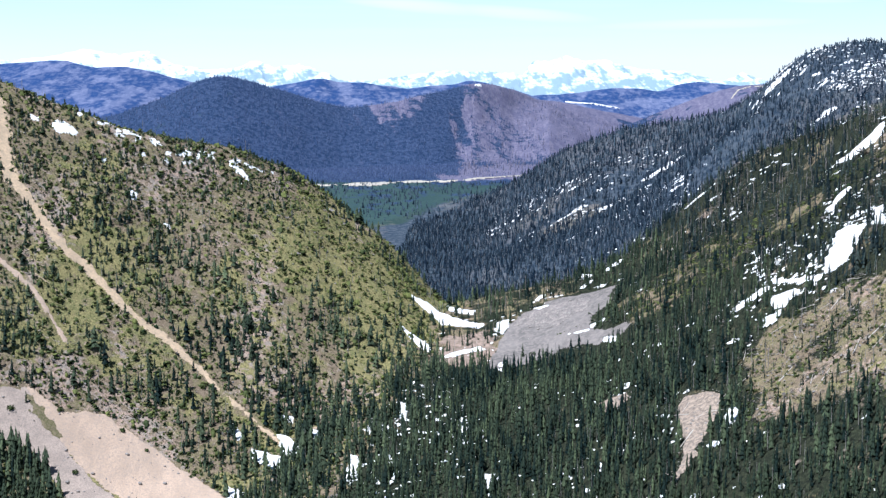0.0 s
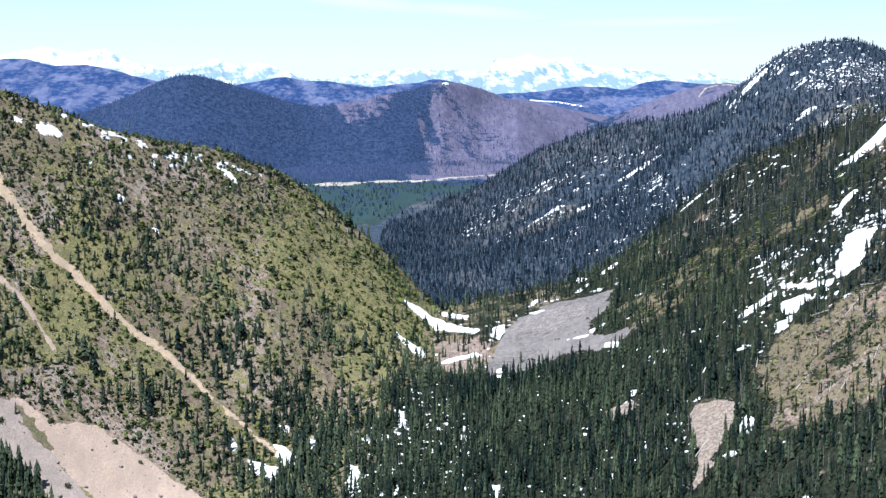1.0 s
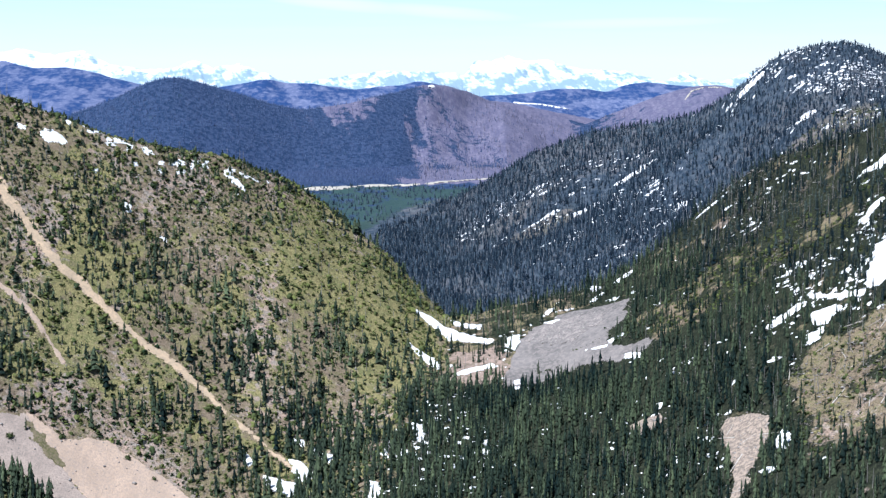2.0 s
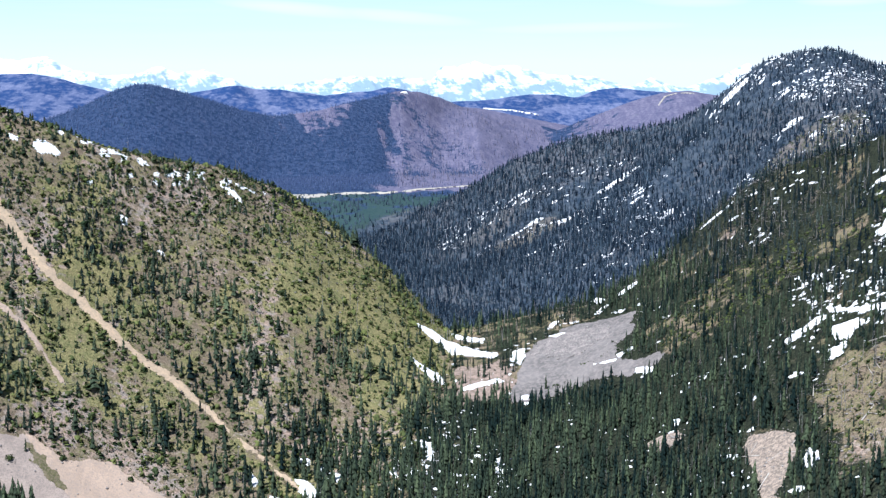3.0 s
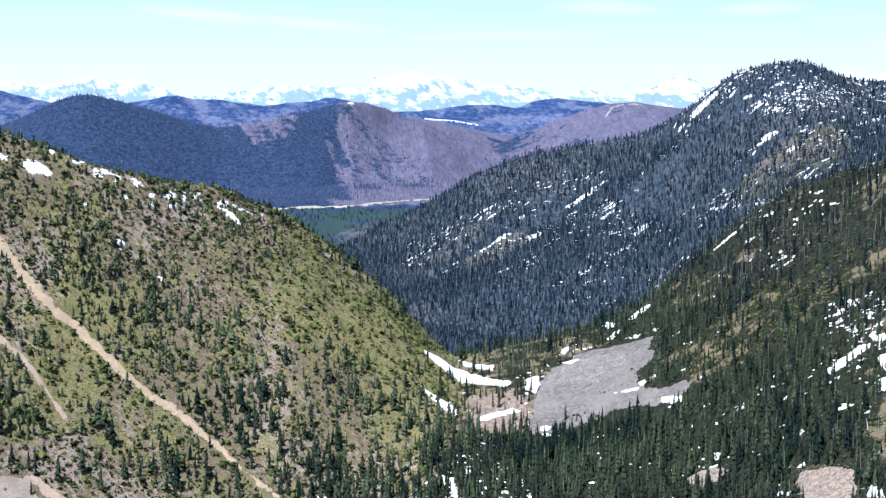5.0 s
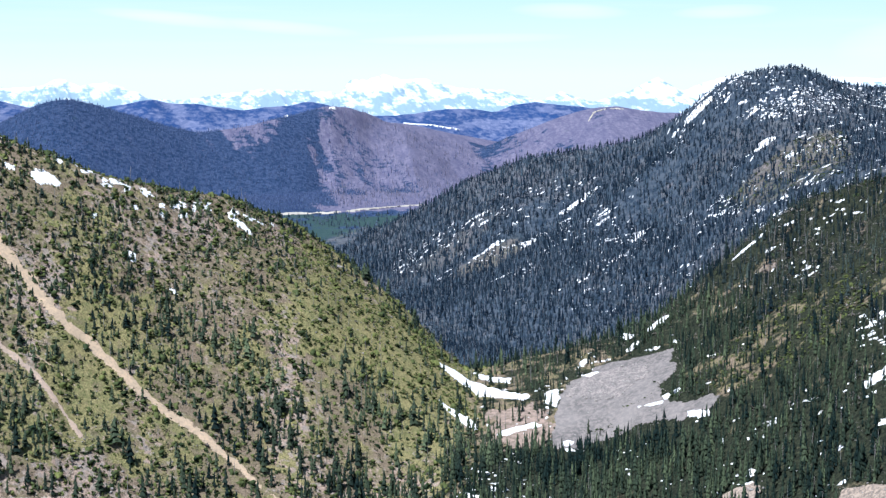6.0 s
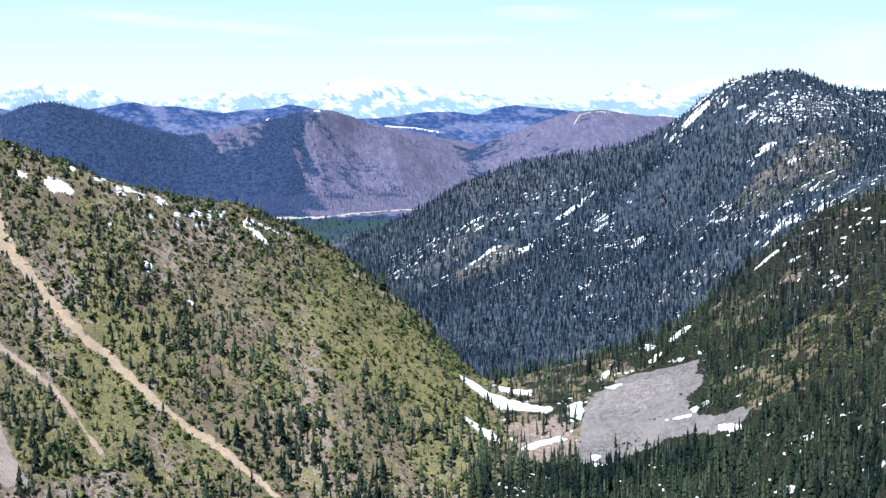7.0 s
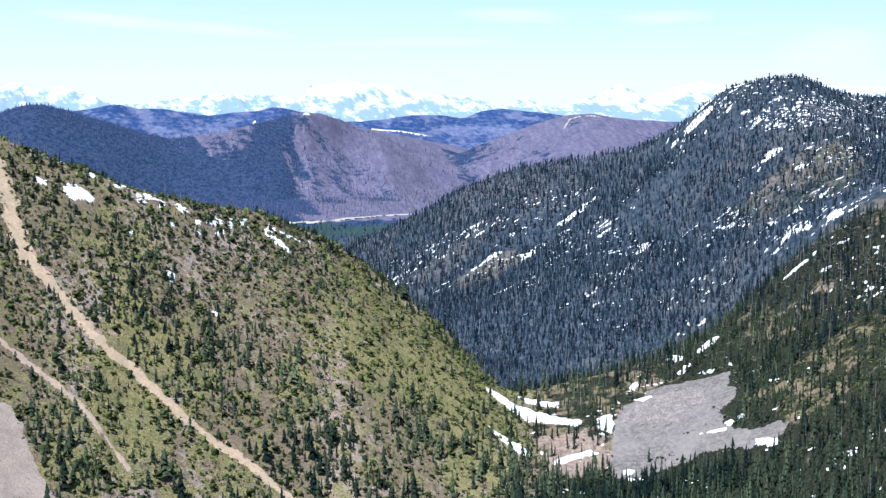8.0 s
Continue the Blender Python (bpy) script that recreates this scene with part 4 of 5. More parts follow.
def forest_chance(x, y):
    z, l = height(x, y), left_side(x, y)
    low = step(136, 100, z)
    patch = fbm(x / 26, y / 30, 3)
    slope = np.clip(0.30 + 0.50 * patch + 0.10 * step(185, 230, z), 0.04, 0.85)
    slope = slope * (1 - 0.74 * step(-190, -140, x) * step(935, 965, y) * step(1045, 1025, y))
    slope = np.maximum(slope, low * (0.62 + 0.35 * patch) * step(-215, -150, x))
    sill = step(908, 928, y) * step(28, 4, x)
    wood = 0.92 - 0.16 * sill + 0.06 * step(180, 220, z) + 0.25 * fbm(x / 30 + 8, y / 30, 3) * step(130, 170, z)
    shrubland = step(-6, 6, inside(x, y, ALDER))
    wood = wood * (0.82 + 0.4 * fbm(x / 11, y / 11 + 5, 2)) * (1 - 0.58 * shrubland)
    wood = wood * (1 - open_ground(x, y) * np.clip(0.90 - 0.5 * fbm(x / 18, y / 18, 2), 0, 0.98))
    c = l * slope + (1 - l) * wood
    c = c * (1 - 0.75 * step(-3, 3, inside(x, y, ROCKY))) * (1 - 0.6 * step(-6, 3, inside(x, y, TALUS_FIELDS[2])))
    for ahead in (5.0, 10.0, 15.0):
        c = c * (1 - 0.85 * step(-1, 1, inside(x, y + ahead, SCREE_FIELD)))
    for ahead in (3.0, 6.0, 9.0, 12.5):
        c = c * (1 - 0.8 * step(905, 885, y) * step(-1, 1, beside(x, y + ahead, TRACK, 3.0)))
    c = c * (1 - 0.3 * step(-6, 6, inside(x, y, UPPER_OPEN)))
    c = np.maximum(c, 0.8 * step(-2, 2, inside(x, y, CORNER_STAND)))
    return c * clear_of(x, y) * in_view(x, y) * step(1120, 1075, y) * (y > front(x))


NEAR = (-400, 300, 560, 1110)
tx, ty = scatter(NEAR, 2.85, forest_chance, 11)
tz = height(tx, ty)
r = np.random.RandomState(5)
tl = left_side(tx, ty)
th = r.lognormal(0, 0.42, len(tx)) * (7.8 - 3.6 * tl * step(112, 165, tz) - 1.2 * tl * step(190, 240, tz) - (1 - tl) * (2.6 * step(135, 175, tz) + 0.9 * step(180, 240, tz)) - 1.0 * open_ground(tx, ty))
th = th * (1 + 0.9 * step(-2, 2, inside(tx, ty, CORNER_STAND))) * (1 - 0.36 * (1 - tl) * step(908, 928, ty) * step(28, 4, tx))
th = np.clip(th, 1.4, 13.5 - 9.0 * tl * step(185, 215, tz))
tw = r.uniform(0.72, 1.2, len(tx)) * (0.82 + 0.23 * tl + 0.40 * tl * step(112, 150, tz) + 0.75 * tl * step(180, 235, tz))
tone = np.clip(np.where(tl > 0.5, r.beta(1.6, 3.0, len(tx)), r.beta(0.65, 1.9, len(tx))) + 0.22 * (1 - step(900, 700, ty)) * fbm(tx / 40, ty / 40, 2), 0, 1)
# the nearest stand is made tree by tree
nearest = np.argsort(np.where(ty > front(tx) + 22, ty - front(tx), 1e6))[:300]
rest = np.ones(len(tx), bool)
rest[nearest] = False
firs = [joined(spire(s, 5, 8, w), pole(0.018, 0.004, 3, 0.4)) for s, w in ((1, 0.26), (2, 0.30), (3, 0.23), (4, 0.34), (5, 0.28), (6, 0.25))]
on_left, up_slope = rest & (tl > 0.5), rest & (tl <= 0.5) & (tz + 8 * fbm(tx / 20, ty / 20, 2) > 196) & (tx > 40)
for pick, name, mat, label in ((on_left, "hillside_conifers", FOREST, "scattered dark green conifers over the meadow slope"),
                               (up_slope, "upper_slope_conifers", UPPERWOOD, "dark blue green conifers over the stony upper slope"),
                               (rest & (tl <= 0.5) & ~up_slope, "valley_forest", FOREST, "dense dark green conifer forest across valley and slope")):
    strewn(name, firs, tx[pick], ty[pick], th[pick], tw[pick], mat, label, "conifers", seed=21, tones=tone[pick])


def part(name, shape, mat, parent, label=""):
    me = quads(bpy.data.meshes.new(name), *shape)
    me.materials.append(mat)
    ob = new(name, me)
    ob.parent = parent
    return tagged(ob, label)


def conifer(seed, slim, label):
    tree = new("conifer_tree")
    part("trunk", pole(0.020, 0.003, 6, 0.97), BARK, tree, "brown tapering trunk")
    part("crown", spire(seed, 12, 12, slim), NEEDLES, tree)
    return tagged(tree, label, "tree", "conifers of the valley stand")


kinds = [conifer(31, 0.24, "slender dark green conifer in the dense valley stand"), conifer(32, 0.29, "broad dark green conifer in the dense valley stand"),
         conifer(33, 0.26, "pointed dark green conifer among close neighbours"), conifer(34, 0.33, "bushy dark green conifer at the edge of the stand")]
for n, i in enumerate(nearest):
    k = n % 4
    size = float(th[i])
    m = Matrix.Translation((tx[i], ty[i], float(tz[i]) - 0.1)) @ Matrix.Rotation(n * 2.4, 4, "Z") @ Matrix.Diagonal((size * float(tw[i]), size * float(tw[i]), size, 1))
    if n < 4:
        kinds[k].matrix_basis = m
    else:
        made = copy_thing(kinds[k], Matrix.Identity(4))
        made.matrix_basis = m

# dead standing trees
def dead_chance(x, y):
    return (0.46 - 0.20 * left_side(x, y)) * (0.5 + fbm(x / 40 + 3, y / 40, 2)) * clear_of(x, y) * in_view(x, y) * step(1070, 1050, y) * (y > front(x))


sx, sy = scatter(NEAR, 5.5, dead_chance, 12)
strewn("dead_trees", [dead_tree(s) for s in range(4)], sx, sy, np.random.RandomState(3).uniform(4, 9.5, len(sx)), np.ones(len(sx)), GREYWOOD, "bare grey dead trees among the living conifers", "dead trees", seed=22)


def shrub_chance(x, y):
    z, l = height(x, y), left_side(x, y)
    right = step(165, 200, z) * (0.02 + 0.4 * fbm(x / 22, y / 22, 3)) + 0.5 * step(-6, 6, inside(x, y, ALDER)) + 0.36 * open_ground(x, y)
    return (l * (0.68 + 0.5 * fbm(x / 15 + 6, y / 17, 3) + 0.12 * step(180, 230, z) + 0.3 * step(-3, 3, inside(x, y, ROCKY))) + (1 - l) * right) * clear_of(x, y) * in_view(x, y) * step(1085, 1055, y)


bx, by = scatter(NEAR, 2.0, lambda x, y: shrub_chance(x, y) * (y > front(x)), 13)
for n, p in enumerate(SHRUB_SPOTS):
    ox, oy = scatter(around(p, 2), 2.4, lambda x, y: 0.8 * (inside(x, y, p) > -0.5), 130 + n)
    bx, by = np.concatenate([bx, ox]), np.concatenate([by, oy])
bl = left_side(bx, by)
rb = np.random.RandomState(8)
bt = np.clip(np.where(bl > 0.5, np.where(rb.uniform(0, 1, len(bx)) < 0.55, rb.beta(1.3, 4.0, len(bx)), rb.beta(3.5, 1.8, len(bx))), rb.beta(0.9, 2.4, len(bx)) * 0.6 + 0.30 * step(-4, 8, inside(bx, by, ALDER)) + 0.25 * open_ground(bx, by)) + 0.22 * bl * step(-190, -140, bx) * step(935, 965, by), 0, 1)
strewn("shrubs", [mound(s) for s in range(6)] + [tuft(s, 18) for s in range(2)], bx, by, np.clip(rb.lognormal(0, 0.5, len(bx)) * (0.95 + 0.2 * bl), 0.45, 1.8 + 1.3 * bl), rb.uniform(0.9, 1.6, len(bx)), BUSH, "low green shrubs over the slopes", "shrubs", 0.1, 23, bt)


def brush_chance(x, y):
    z, l = height(x, y), left_side(x, y)
    return np.clip(0.20 + 0.45 * fbm(x / 26 + 12, y / 34, 3), 0, 0.6) * (l * (0.7 + 0.5 * step(170, 230, z)) + (1 - l) * step(135, 165, z) * (1 + 6 * open_ground(x, y) + 2.5 * step(185, 215, z))) * clear_of(x, y) * in_view(x, y) * step(1080, 1050, y)


hx, hy = scatter(NEAR, 2.7, brush_chance, 18)
strewn("leafless_brush", [tuft(s, 12) for s in range(10, 14)], hx, hy, rb.lognormal(0, 0.4, len(hx)) * 1.0, rb.uniform(1.1, 1.9, len(hx)), BRUSH, "low grey leafless brush on the slopes", "brush", 0.1, 28)

# stones on the bare ground
def stone_chance(x, y):
    best = np.full(len(x), -9.0)
    for p in BARE:
        best = np.maximum(best, inside(x, y, p))
    best = np.maximum(best, inside(x, y, ROCKY))
    scree = inside(x, y, SCREE_FIELD) > 0
    return np.where(best > -3, np.where(scree, 0.2 + 0.8 * (inside(x, y, BLOCK_FIELD) > -1), np.where((inside(x, y, TALUS_FIELDS[0]) > -1) | (inside(x, y, TALUS_FIELDS[1]) > -1), 0.85, 0.30)), 0.10 * left_side(x, y) + 0.26 * open_ground(x, y)) * in_view(x, y)


qx, qy = scatter((-330, 250, 640, 1040), 2.3, stone_chance, 14)
strewn("loose_stones", [lump(s) for s in range(5)], qx, qy, np.clip(np.random.RandomState(4).lognormal(-0.5, 0.5, len(qx)) * (1 + 0.9 * (inside(qx, qy, BLOCK_FIELD) > -1)), 0.25, 2.2), np.ones(len(qx)) * 1.2, STONE, "loose angular grey stones on bare ground", "stones", -0.15, 24, flat=True)

# ---- forest on the snowy knob ----
def open_knob_at(x, y):
    return np.clip(step(-8, 8, inside(x, y, KNOB_OPEN)) + step(-6, 6, inside(x, y, CLEARINGS[0])) + 0.6 * step(-6, 6, inside(x, y, CLEARINGS[1])), 0, 1)


def knob_chance(x, y):
    z = height(x, y)
    return (0.92 + 0.35 * step(1700, 1580, y) * step(230, 170, x) + 0.40 * fbm(x / 50, y / 80, 3) - 0.55 * open_knob_at(x, y) - 0.38 * step(190, 240, x) * step(1760, 1640, y) * step(0.0, 0.4, fbm(x / 60 + 2, y / 60, 2) + 0.3)) * np.where(y > np.interp(x, [-200, -60, 40, 200, 260, 500], [1900, 2040, 1990, 1990, 1850, 1850]), 0, 1) * (z > 80)


kx, ky = scatter((-150, 480, 1440, 2040), 3.2, knob_chance, 15)
kz = height(kx, ky)
rk = np.random.RandomState(9)
strewn("knob_forest", [spire(s, 3, 5, 0.38) for s in (41, 42, 43)], kx, ky, np.clip(rk.lognormal(0, 0.36, len(kx)) * (4.9 - 2.0 * step(235, 305, kz)), 1.4, 10), rk.uniform(0.9, 1.2, len(kx)) * (1 + 0.6 * step(240, 310, kz)), HAZED_WOOD, "dark conifer forest over the snowy knob", "conifers", seed=25, tones=rk.beta(0.7, 2.0, len(kx)))
jx, jy = scatter((200, 400, 1430, 1640), 5.0, lambda x, y: 0.75 * step(-10, 8, inside(x, y, KNOB_OPEN)), 45)
strewn("knob_shrubs", [tuft(s, 14) for s in (24, 25)], jx, jy, rk.lognormal(0, 0.4, len(jx)) * 1.8, rk.uniform(1.2, 2.0, len(jx)), BUSH, "low olive shrubs over the open flank of the knob", "shrubs", 0.1, 46, rk.beta(1.2, 2.2, len(jx)))
ix, iy = scatter((-160, 240, 1080, 1440), 4.0, lambda x, y: 0.85 * (height(x, y) < 0.33 * (x + 60) + 150), 19)
strewn("gully_forest", [spire(s, 3, 6, 0.32) for s in (44, 45)], ix, iy, np.clip(rk.lognormal(0, 0.3, len(ix)) * 6.2, 2.5, 11), rk.uniform(0.9, 1.2, len(ix)), HAZED_WOOD, "dark conifer forest in the gully behind the sill", "conifers", seed=29)
dx, dy2 = scatter((-150, 520, 1380, 2040), 7.6, lambda x, y: knob_chance(x, y) * 0.7, 16)
strewn("knob_dead_trees", [dead_tree(s) for s in (5, 6, 7)], dx, dy2, rk.uniform(4, 8.5, len(dx)) * (1 - 0.45 * step(240, 310, height(dx, dy2))), np.ones(len(dx)) * 1.3, DEADWOOD, "bare grey dead trees over the knob", "dead trees", seed=26)

# ---- wooded hill beyond the far valley ----
def dark_chance(x, y):
    cy, cz = crest(x, DARK_CREST)
    wood = step(1.0, 0.15, burnt_share(x, y)) * (x < 150)
    return np.clip(wood, 0.04, 1) * (y < cy + 12) * (y > 2185 + 12 * fbm(x / 60, y / 60, 2)) * 0.9


wx, wy = scatter((-720, 200, 2170, 2960), 4.2, dark_chance, 17)
rw = np.random.RandomState(10)
strewn("hill_forest", [spire(s, 2, 4, 0.42) for s in (51, 52, 53)], wx, wy, rw.lognormal(0, 0.25, len(wx)) * 3.1, rw.uniform(0.9, 1.3, len(wx)), HAZED_HILL_WOOD, "dark conifer forest on the hill beyond the valley", "conifers", seed=27, tones=rw.beta(1.5, 2.5, len(wx)))

vx, vy = scatter((-340, 260, 2180, 3000), 6.5, lambda x, y: 0.55 * step(0.25, 0.8, burnt_share(x, y)) * (y < crest(x, DARK_CREST)[0] + 10) * (0.6 + 0.5 * fbm(x / 14, y / 60, 2)), 117)
strewn("burnt_trunks", [pole(0.05, 0.012, 3, 1.0, k) for k in (-0.05, 0.04)], vx, vy, rw.uniform(3.5, 8.0, len(vx)), np.ones(len(vx)), BURNTWOOD, "grey and charred bare trunks on the burnt flank", "dead trees", seed=127, tones=rw.uniform(0, 1, len(vx)))


def pasture_chance(x, y):
    return (0.10 + 0.6 * step(0.0, 0.35, fbm(x / 60 + 4, y / 120, 3))) * (y < 2132 - 0.12 * (x + 30)) * (y > np.interp(x, [-300, -80, 40], [1850, 2030, 2090]))


ux, uy = scatter((-330, 40, 1850, 2210), 5.5, pasture_chance, 20)
strewn("valley_groves", [spire(s, 2, 5, 0.5) for s in (54, 55)], ux, uy, rw.lognormal(0, 0.25, len(ux)) * 4.2, rw.uniform(0.9, 1.3, len(ux)), HAZED_WOOD, "dark conifer groves on the far valley floor", "conifers", seed=30)

# ---- small snow remnants under the trees ----
def remnants(name, x, y, size, label, seed, lift, long=2.2, slant=0.0):
    """Many small irregular snow rags lying on the ground, joined."""
    r = np.random.RandomState(seed)
    sides = 9
    n = len(x)
    a = np.arange(sides) / sides * 6.2832
    rad = r.uniform(0.35, 1.3, (n, sides)) * size[:, None]
    e = 1.5
    gx, gy = (height(x + e, y) - height(x - e, y)) / (2 * e), (height(x, y + e) - height(x, y - e)) / (2 * e)
    g = np.hypot(gx, gy) + 1e-6
    along = r.uniform(1.0, long, n)[:, None]
    ux, uy = (-gy / g)[:, None], (gx / g)[:, None]
    if slant:
        ux, uy = np.full((n, 1), math.cos(slant)), np.full((n, 1), math.sin(slant))
    fall = r.uniform(-0.6, 0.6, n)[:, None]
    p, q = rad * np.cos(a) * along, rad * np.sin(a)
    px, py = x[:, None] + (ux - fall * uy) * p - uy * q, y[:, None] + (uy + fall * ux) * p + ux * q
    cx, cy = x[:, None], y[:, None]
    vx, vy = np.concatenate([cx, px], 1), np.concatenate([cy, py], 1)
    vz = height(vx.ravel(), vy.ravel()).reshape(vx.shape) + lift
    vz[:, 1:] -= lift * 0.7
    verts = np.stack([vx, vy, vz], -1).reshape(-1, 3)
    k = np.arange(sides)
    tris = np.stack([np.zeros(sides, int), 1 + k, 1 + (k + 1) % sides], 1)
    tris = (tris[None] + (np.arange(n) * (sides + 1))[:, None, None]).reshape(-1, 3)
    me = quads(bpy.data.meshes.new(name), verts, tris)
    me.materials.append(SNOW)
    me.polygons.foreach_set("use_smooth", np.ones(len(me.polygons), bool))
    return tagged(new(name, me), label, "snow", kind="stuff")


def knob_snow(x, y):
    z = height(x, y)
    bands = fbm(x / 55 + y / 160, y / 60 - x / 150, 3)
    near = np.full(np.shape(x), -99.0)
    for line in STREAKS:
        near = np.maximum(near, beside(x, y, line, 2.0))
    streaky = step(-9, 0, near) * (0.55 + 0.8 * fbm(x / 14, y / 14 + 2, 2))
    summit = step(-6, 6, inside(x, y, KNOB_SPECKS)) * (0.55 + 0.9 * fbm(x / 18 + 5, y / 18, 2))
    return np.clip(0.03 + 0.08 * step(200, 260, x) + 0.30 * bands + streaky + summit + 0.12 * step(255, 325, z) * step(240, 330, x), 0, 0.9) * (x > -60) * (z > 118)


ax, ay = scatter((-60, 520, 1420, 1900), 4.2, knob_snow, 61)
remnants("knob_snow_remnants", ax, ay, np.random.RandomState(62).lognormal(0, 0.6, len(ax)) * 0.8, "many small snow remnants among trees on the knob", 63, 0.8, 2.6, 0.4)


def valley_snow(x, y):
    z = height(x, y)
    floor = step(150, 120, z) * np.clip(0.22 + 0.6 * fbm(x / 30, y / 30 + 3, 3), 0, 0.7)
    side = (x > 30) * (z > 140) * np.clip(0.01 + 0.42 * fbm(x / 35 + y / 80, y / 35, 3), 0, 0.4)
    close = np.full(np.shape(x), -99.0)
    for p in SNOW_FIELDS:
        if p[0][1] < 1000 and (p[0][0] > 80 or (-160 < p[0][0] < 0 and p[0][1] > 830)):
            close = np.maximum(close, inside(x, y, p))
    floor = floor + step(-16, -1, close) * (0.55 + 0.6 * fbm(x / 8, y / 8, 2))
    return (floor * (1 - left_side(x, y)) + side + 0.008 * left_side(x, y) * (z > 200)) * clear_of(x, y, False) * in_view(x, y) * (1 - open_ground(x, y))


ax, ay = scatter((-200, 260, 600, 1045), 4.3, valley_snow, 64)
remnants("valley_snow_remnants", ax, ay, np.random.RandomState(65).lognormal(0, 0.5, len(ax)) * 0.72, "small snow remnants on the forest floor", 66, 0.35)

ax, ay = scatter(around(SPECKLED), 2.7, lambda x, y: step(-4, 4, inside(x, y, SPECKLED)) * (0.30 + 0.6 * fbm(x / 12, y / 12 + 4, 2)), 164)
remnants("slope_snow_remnants", ax, ay, np.random.RandomState(165).lognormal(0, 0.45, len(ax)) * 0.62, "small snow remnants among trees on the slope", 166, 0.35, 3.0)

# snow along the crest of the meadow slope
cx = np.linspace(-420, -175, 46) + np.random.RandomState(67).uniform(-4, 4, 46)
cy, cz = crest(cx, LEFT_CREST)
remnants("crest_snow", cx, cy - 9 + np.random.RandomState(68).uniform(-4, 3, 46), np.random.RandomState(69).uniform(1.2, 3.2, 46), "thin line of snow remnants along the crest", 70, 0.35, 3.0)

# ---- fallen, bleached logs on the open ground ----
def fallen_log(length, seed):
    v, t = pole(0.032, 0.016, 6, 1.0, 0.03)
    log = new("fallen_log")
    part("trunk", (v * (length, length, length), t), PALEWOOD, log)
    r = np.random.RandomState(seed)
    for k in range(2):
        z = r.uniform(0.35, 0.8) * length
        stub = np.array([(0, 0, z - 0.06), (0, 0, z + 0.06), (0.5, r.uniform(-0.4, 0.4), z + 0.25), (0.0, 0.08, z)])
        part("branch_stub", (stub, np.array([(0, 1, 2), (0, 2, 3), (1, 3, 2)])), PALEWOOD, log)
    return tagged(log, "bleached fallen tree trunk lying on open ground", "log", "fallen trunks on the open slope")


base_logs = [fallen_log(8.0, 1), fallen_log(10.5, 2), fallen_log(6.5, 3)]
rl = np.random.RandomState(71)
lx, ly = scatter((55, 230, 650, 850), 7, lambda x, y: (0.42 * open_ground(x, y) + 1.0 * (inside(x, y, TALUS_FIELDS[0]) > -1)) * in_view(x, y) * (fbm(x / 14, y / 14, 2) > -0.1), 72)
order = rl.permutation(len(lx))[:140]
for n, (x, y) in enumerate(zip(lx[order], ly[order])):
    a = rl.uniform(0, 6.28)
    d = Vector((math.cos(a), math.sin(a), 0))
    d.z = float(height(np.array([x + 2 * d.x]), np.array([y + 2 * d.y]))[0] - height(np.array([x]), np.array([y]))[0]) / 2
    m = Matrix.Translation((x, y, float(height(np.array([x]), np.array([y]))[0]) + 0.35)) @ d.to_track_quat("Z", "Y").to_matrix().to_4x4()
    log = base_logs[n] if n < 3 else copy_thing(base_logs[n % 3], Matrix.Identity(4))
    log.matrix_basis = m

# ---- snowy range on the horizon ----
SNOW_CREST = [(-1840, 335), (-1685, 360), (-1546, 355), (-1430, 366), (-1325, 388), (-1220, 372), (-1140, 383), (-1073, 347), (-960, 325), (-880, 330), (-815, 356), (-760, 333),
              (-715, 338), (-691, 345), (-640, 328), (-559, 294), (-465, 293), (-380, 308), (-274, 322), (-160, 322), (-59, 316)]
SNOW_CREST += [(-35, 306), (-3, 350), (40, 352), (93, 366), (150, 350), (214, 354), (303, 327), (434, 322), (490, 306), (548, 290), (606, 319), (640, 306), (696, 286), (770, 310),
               (810, 322), (884, 362), (959, 318), (1025, 348), (1125, 368), (1210, 352), (1300, 365), (1669, 353), (1840, 345)]


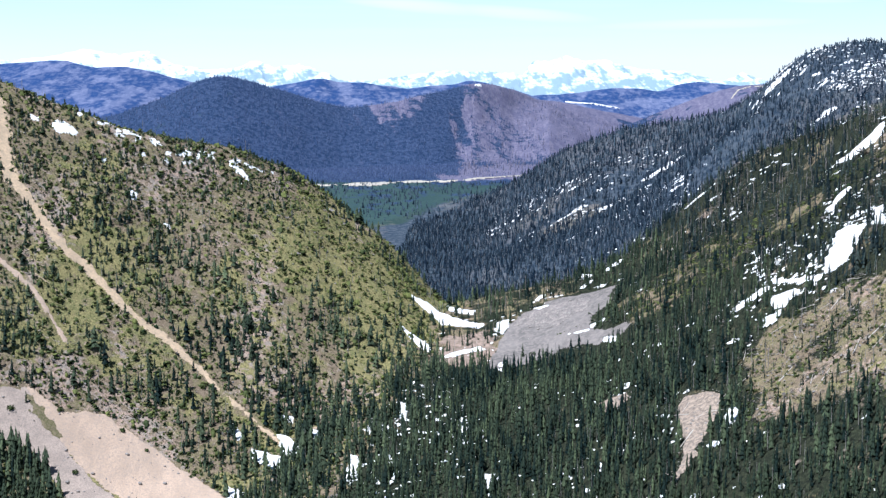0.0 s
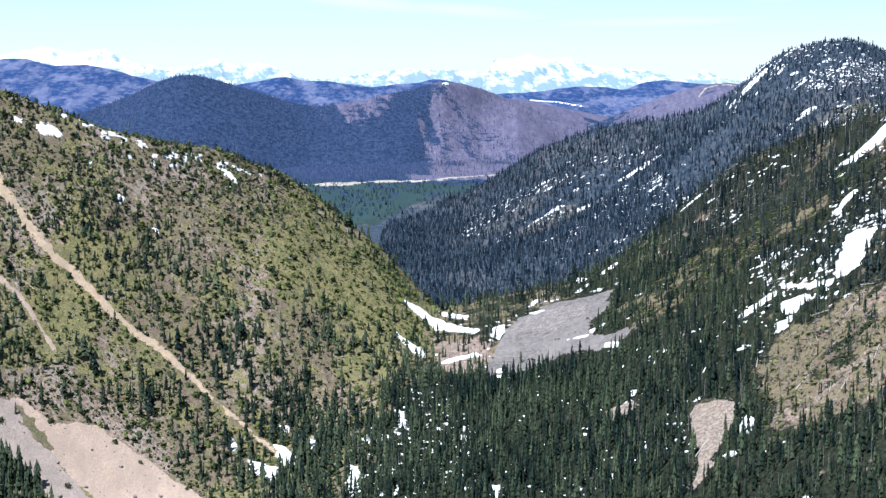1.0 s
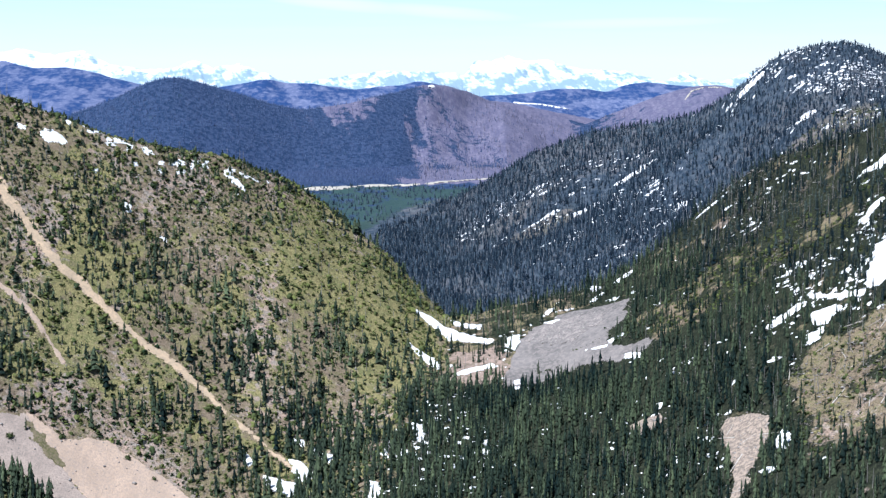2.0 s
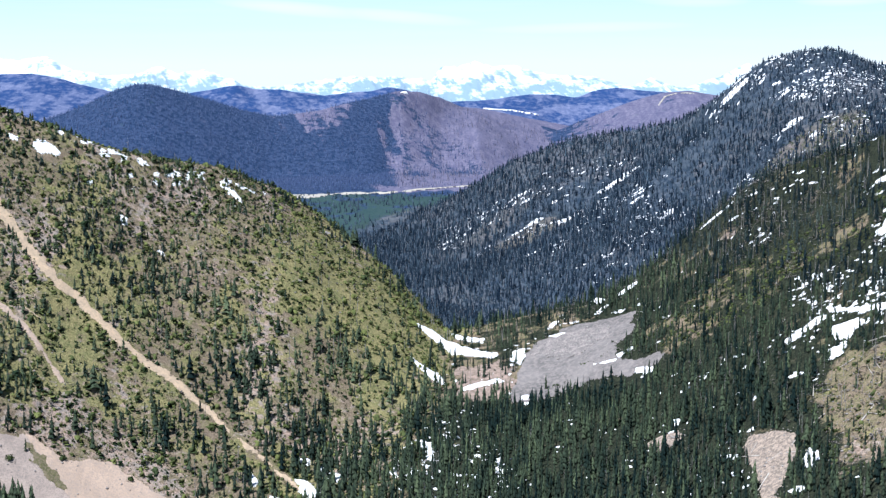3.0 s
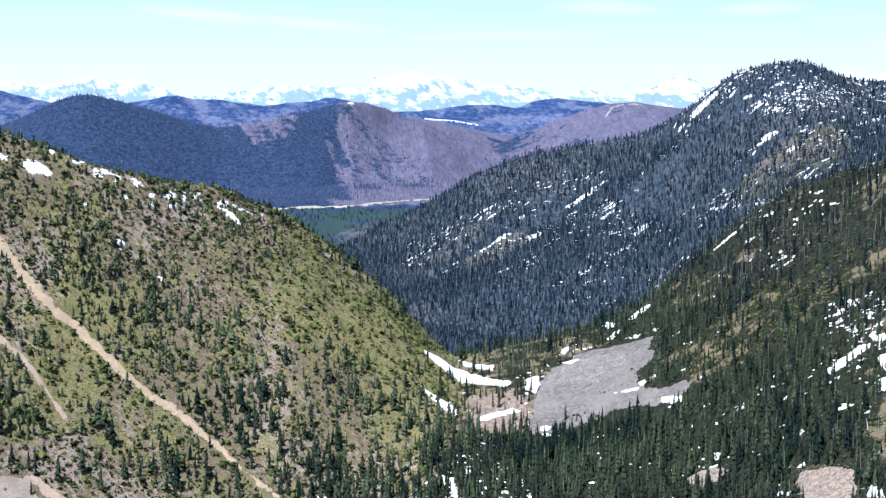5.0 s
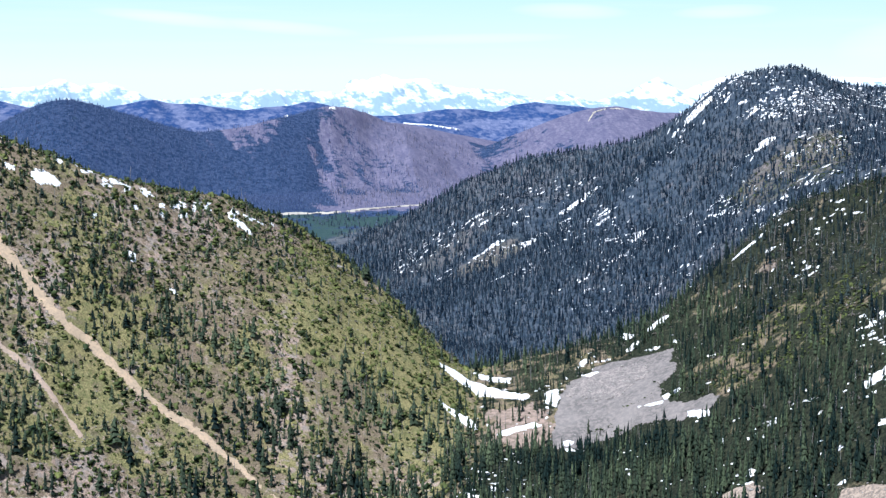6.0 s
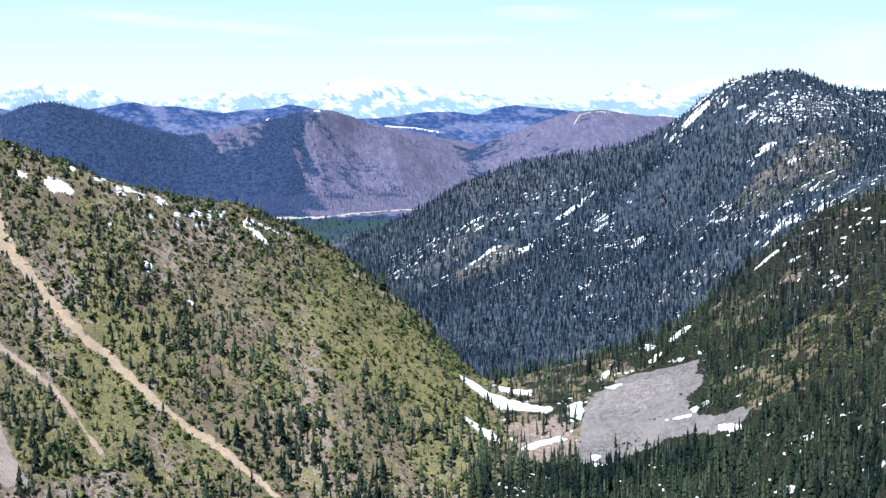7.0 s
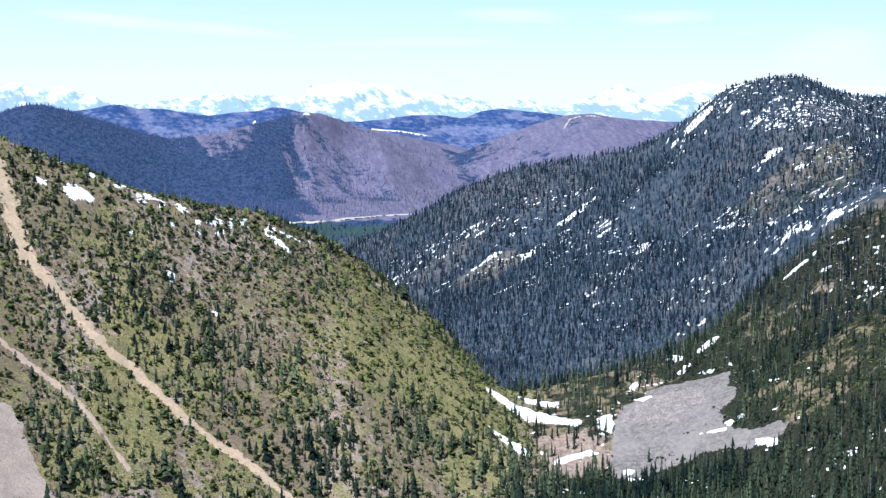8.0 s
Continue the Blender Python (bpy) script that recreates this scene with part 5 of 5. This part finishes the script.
def snowy_range():
    xs = np.linspace(-2100, 2100, 800)
    depth = np.concatenate([np.linspace(-420, -40, 34), np.linspace(-30, 60, 8)])
    gx, gd = np.meshgrid(xs, depth)
    cz = np.interp(gx, *zip(*SNOW_CREST))
    fall = np.abs(gd) / 420
    folds = 1 - np.abs(fbm(gx / 80 + gd / 160, gd / 170 + 3, 5, 0.5))
    z = cz - (cz - 205) * (0.55 * fall ** 0.8 + 0.4 * fall) + (folds - 0.75) * 60 * np.clip(fall * 4, 0.0, 1) + 5 * (0.3 - np.abs(fbm(gx / 24, gd / 300 + 2, 4, 0.55)))
    y = 4800 + gd
    k = np.minimum(1.0, (4760 + gd) / np.hypot(gx + 110, y - 65))
    verts = np.stack([-110 + (gx + 110) * k, 65 + (y - 65) * k, 300 + (z - 300) * k], -1)
    me = bpy.data.meshes.new("snowy_range")
    nx = len(xs)
    i = (np.arange(len(depth) - 1)[:, None] * nx + np.arange(nx - 1)[None]).ravel()
    quads(me, verts.reshape(-1, 3), np.stack([i, i + 1, i + nx + 1, i + nx], 1))

    def colour(n, link, coord):
        g = n.new("ShaderNodeNewGeometry")
        s = n.new("ShaderNodeSeparateXYZ")
        link(g.outputs["Normal"], s.inputs["Vector"])
        turned = n.new("ShaderNodeMapping")
        turned.inputs["Rotation"].default_value = (0, 0.75, 0)
        link(coord, turned.inputs["Vector"])
        broad = noise_fac(n, link, coord, 0.022, 0.36, 0.64, 3, (1.0, 0.2, 1.6))
        gullies = noise_fac(n, link, turned.outputs["Vector"], 0.06, 0.38, 0.62, 6, (1.5, 0.1, 0.3))
        ledges = noise_fac(n, link, coord, 0.06, 0.40, 0.62, 6, (0.35, 0.2, 2.0))
        snow = mix(n, link, 0.5, broad, mix(n, link, 0.45, gullies, ledges))
        snow = arith(n, link, "ADD", arith(n, link, "MULTIPLY", snow, 0.75), arith(n, link, "MULTIPLY", s.outputs["Z"], 0.36))
        # less snow low down lets blue rock imitate the haze at the foot
        place, line = n.new("ShaderNodeSeparateXYZ"), n.new("ShaderNodeMapRange")
        link(coord, place.inputs["Vector"]), link(place.outputs["Z"], line.inputs["Value"])
        line.inputs["From Min"].default_value, line.inputs["From Max"].default_value, line.inputs["To Max"].default_value = 268, 352, 0.34
        snow = arith(n, link, "ADD", arith(n, link, "MULTIPLY", snow, 0.8), line.outputs["Result"])
        ramp = n.new("ShaderNodeMapRange")
        ramp.inputs["From Min"].default_value, ramp.inputs["From Max"].default_value = 0.60, 0.92
        link(snow, ramp.inputs["Value"])
        # rock colour carries the blue of aerial haze
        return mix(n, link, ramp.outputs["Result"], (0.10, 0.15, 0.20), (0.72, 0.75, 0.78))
    m = material("hazed_snow_and_rock", colour, 0.9)
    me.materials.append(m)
    bsdf = m.node_tree.nodes["Principled BSDF"]
    # pale blue emission adds the haze of distance; nothing here is a lamp
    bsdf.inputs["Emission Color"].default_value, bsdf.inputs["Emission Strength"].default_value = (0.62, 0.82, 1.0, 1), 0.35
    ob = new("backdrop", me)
    return tagged(ob, "snow covered mountain range on the horizon, paled by painted haze", "mountains", kind="structure")


snowy_range()


# ---- single shrubs, boulders and trees that stand by themselves ----
def shrub(seed, label):
    me = quads(bpy.data.meshes.new("shrub"), *mound(seed, 40, 8))
    a = me.attributes.new("tone", "FLOAT_COLOR", "POINT")
    a.data.foreach_set("color", np.tile((0.25, 0.25, 0.25, 1.0), len(me.vertices)).astype(np.float32))
    me.materials.append(BUSH)
    return tagged(new("shrub", me), label, "shrub", "single shrubs on bare gravel")


def boulder(seed):
    me = quads(bpy.data.meshes.new("boulder"), *lump(seed))
    me.materials.append(STONE)
    return tagged(new("boulder", me), "angular grey boulder lying on the gravel slope", "boulder", "boulders on bare ground")


def stand(ob, x, y, size, turn, wide=1.0, sink=0.0):
    z = float(height(np.array([x]), np.array([y]))[0])
    ob.matrix_basis = Matrix.Translation((x, y, z + 0.3 - sink * size)) @ Matrix.Rotation(turn, 4, "Z") @ Matrix.Diagonal((size * wide, size * wide, size, 1))
    return ob


seeds = shrub(91, "single dark green shrub on the bare gravel slope")
stand(seeds, -239, 784, 2.0, 0.3, 1.3, 0.1)
for n, (x, y, size) in enumerate(((-275.5, 798, 2.4), (-253.5, 809.5, 2.2), (-223, 816, 1.9), (-209, 811, 1.5), (-184.5, 804, 1.3))):
    stand(copy_thing(seeds, Matrix.Identity(4)), x, y, size, n * 1.7, 1.25, 0.1)
first = boulder(95)
stand(first, -250, 776, 1.3, 0.4, 1.2, -0.1)
rr = np.random.RandomState(96)
ox, oy = scatter((-300, -160, 755, 806), 9, lambda x, y: 0.4 * ((inside(x, y, LANDSLIDE) > 1) * 0.12 + (inside(x, y, GRAVEL[0]) > 1)), 97)
px, py = scatter((20, 85, 690, 820), 6, lambda x, y: 0.7 * ((inside(x, y, TALUS_FIELDS[0]) > 0) | (inside(x, y, TALUS_FIELDS[1]) > 0)), 98)
for x, y in list(zip(ox, oy))[:45] + list(zip(px, py))[:25]:
    stand(copy_thing(first, Matrix.Identity(4)), float(x), float(y), float(rr.lognormal(-0.7, 0.45)), float(rr.uniform(0, 6)), 1.2, -0.1)
for x, y, size in ((-15.5, 924.5, 8.0), (-10.5, 919, 4.0), (-269.5, 804.5, 6.5)):
    lone = copy_thing(kinds[0], Matrix.Identity(4))
    stand(lone, x, y, size, x, 1.1, 0.02)
    tagged(lone, "lone dark conifer standing on bare stony ground")

# thin lines of snow and a pale track on the crests beyond the valley
FAR_CREST_SNOW = [[(66, 3557), (112, 3526), (178, 3517)], [(-104, 2812), (-98, 2822)], [(-184, 3300), (-178, 3330)]]
for line in FAR_CREST_SNOW:
    draped("snow_patch", lambda x, y: beside(x, y, line, 4.0), around(line, 8), 1.2, SNOW, "thin line of old snow on the distant crest", 2.2, 1.2, 20, kind="thing", category="snow patch")
RIDGE_TRACK = [(345, 2922), (361, 2957), (386, 2969), (414, 2959)]
draped("dirt_track", lambda x, y: beside(x, y, RIDGE_TRACK, 3.5), around(RIDGE_TRACK, 8), 1.2, ROAD, "pale track looping over the distant bare crest", 1.5, 2.0, 15, category="track")
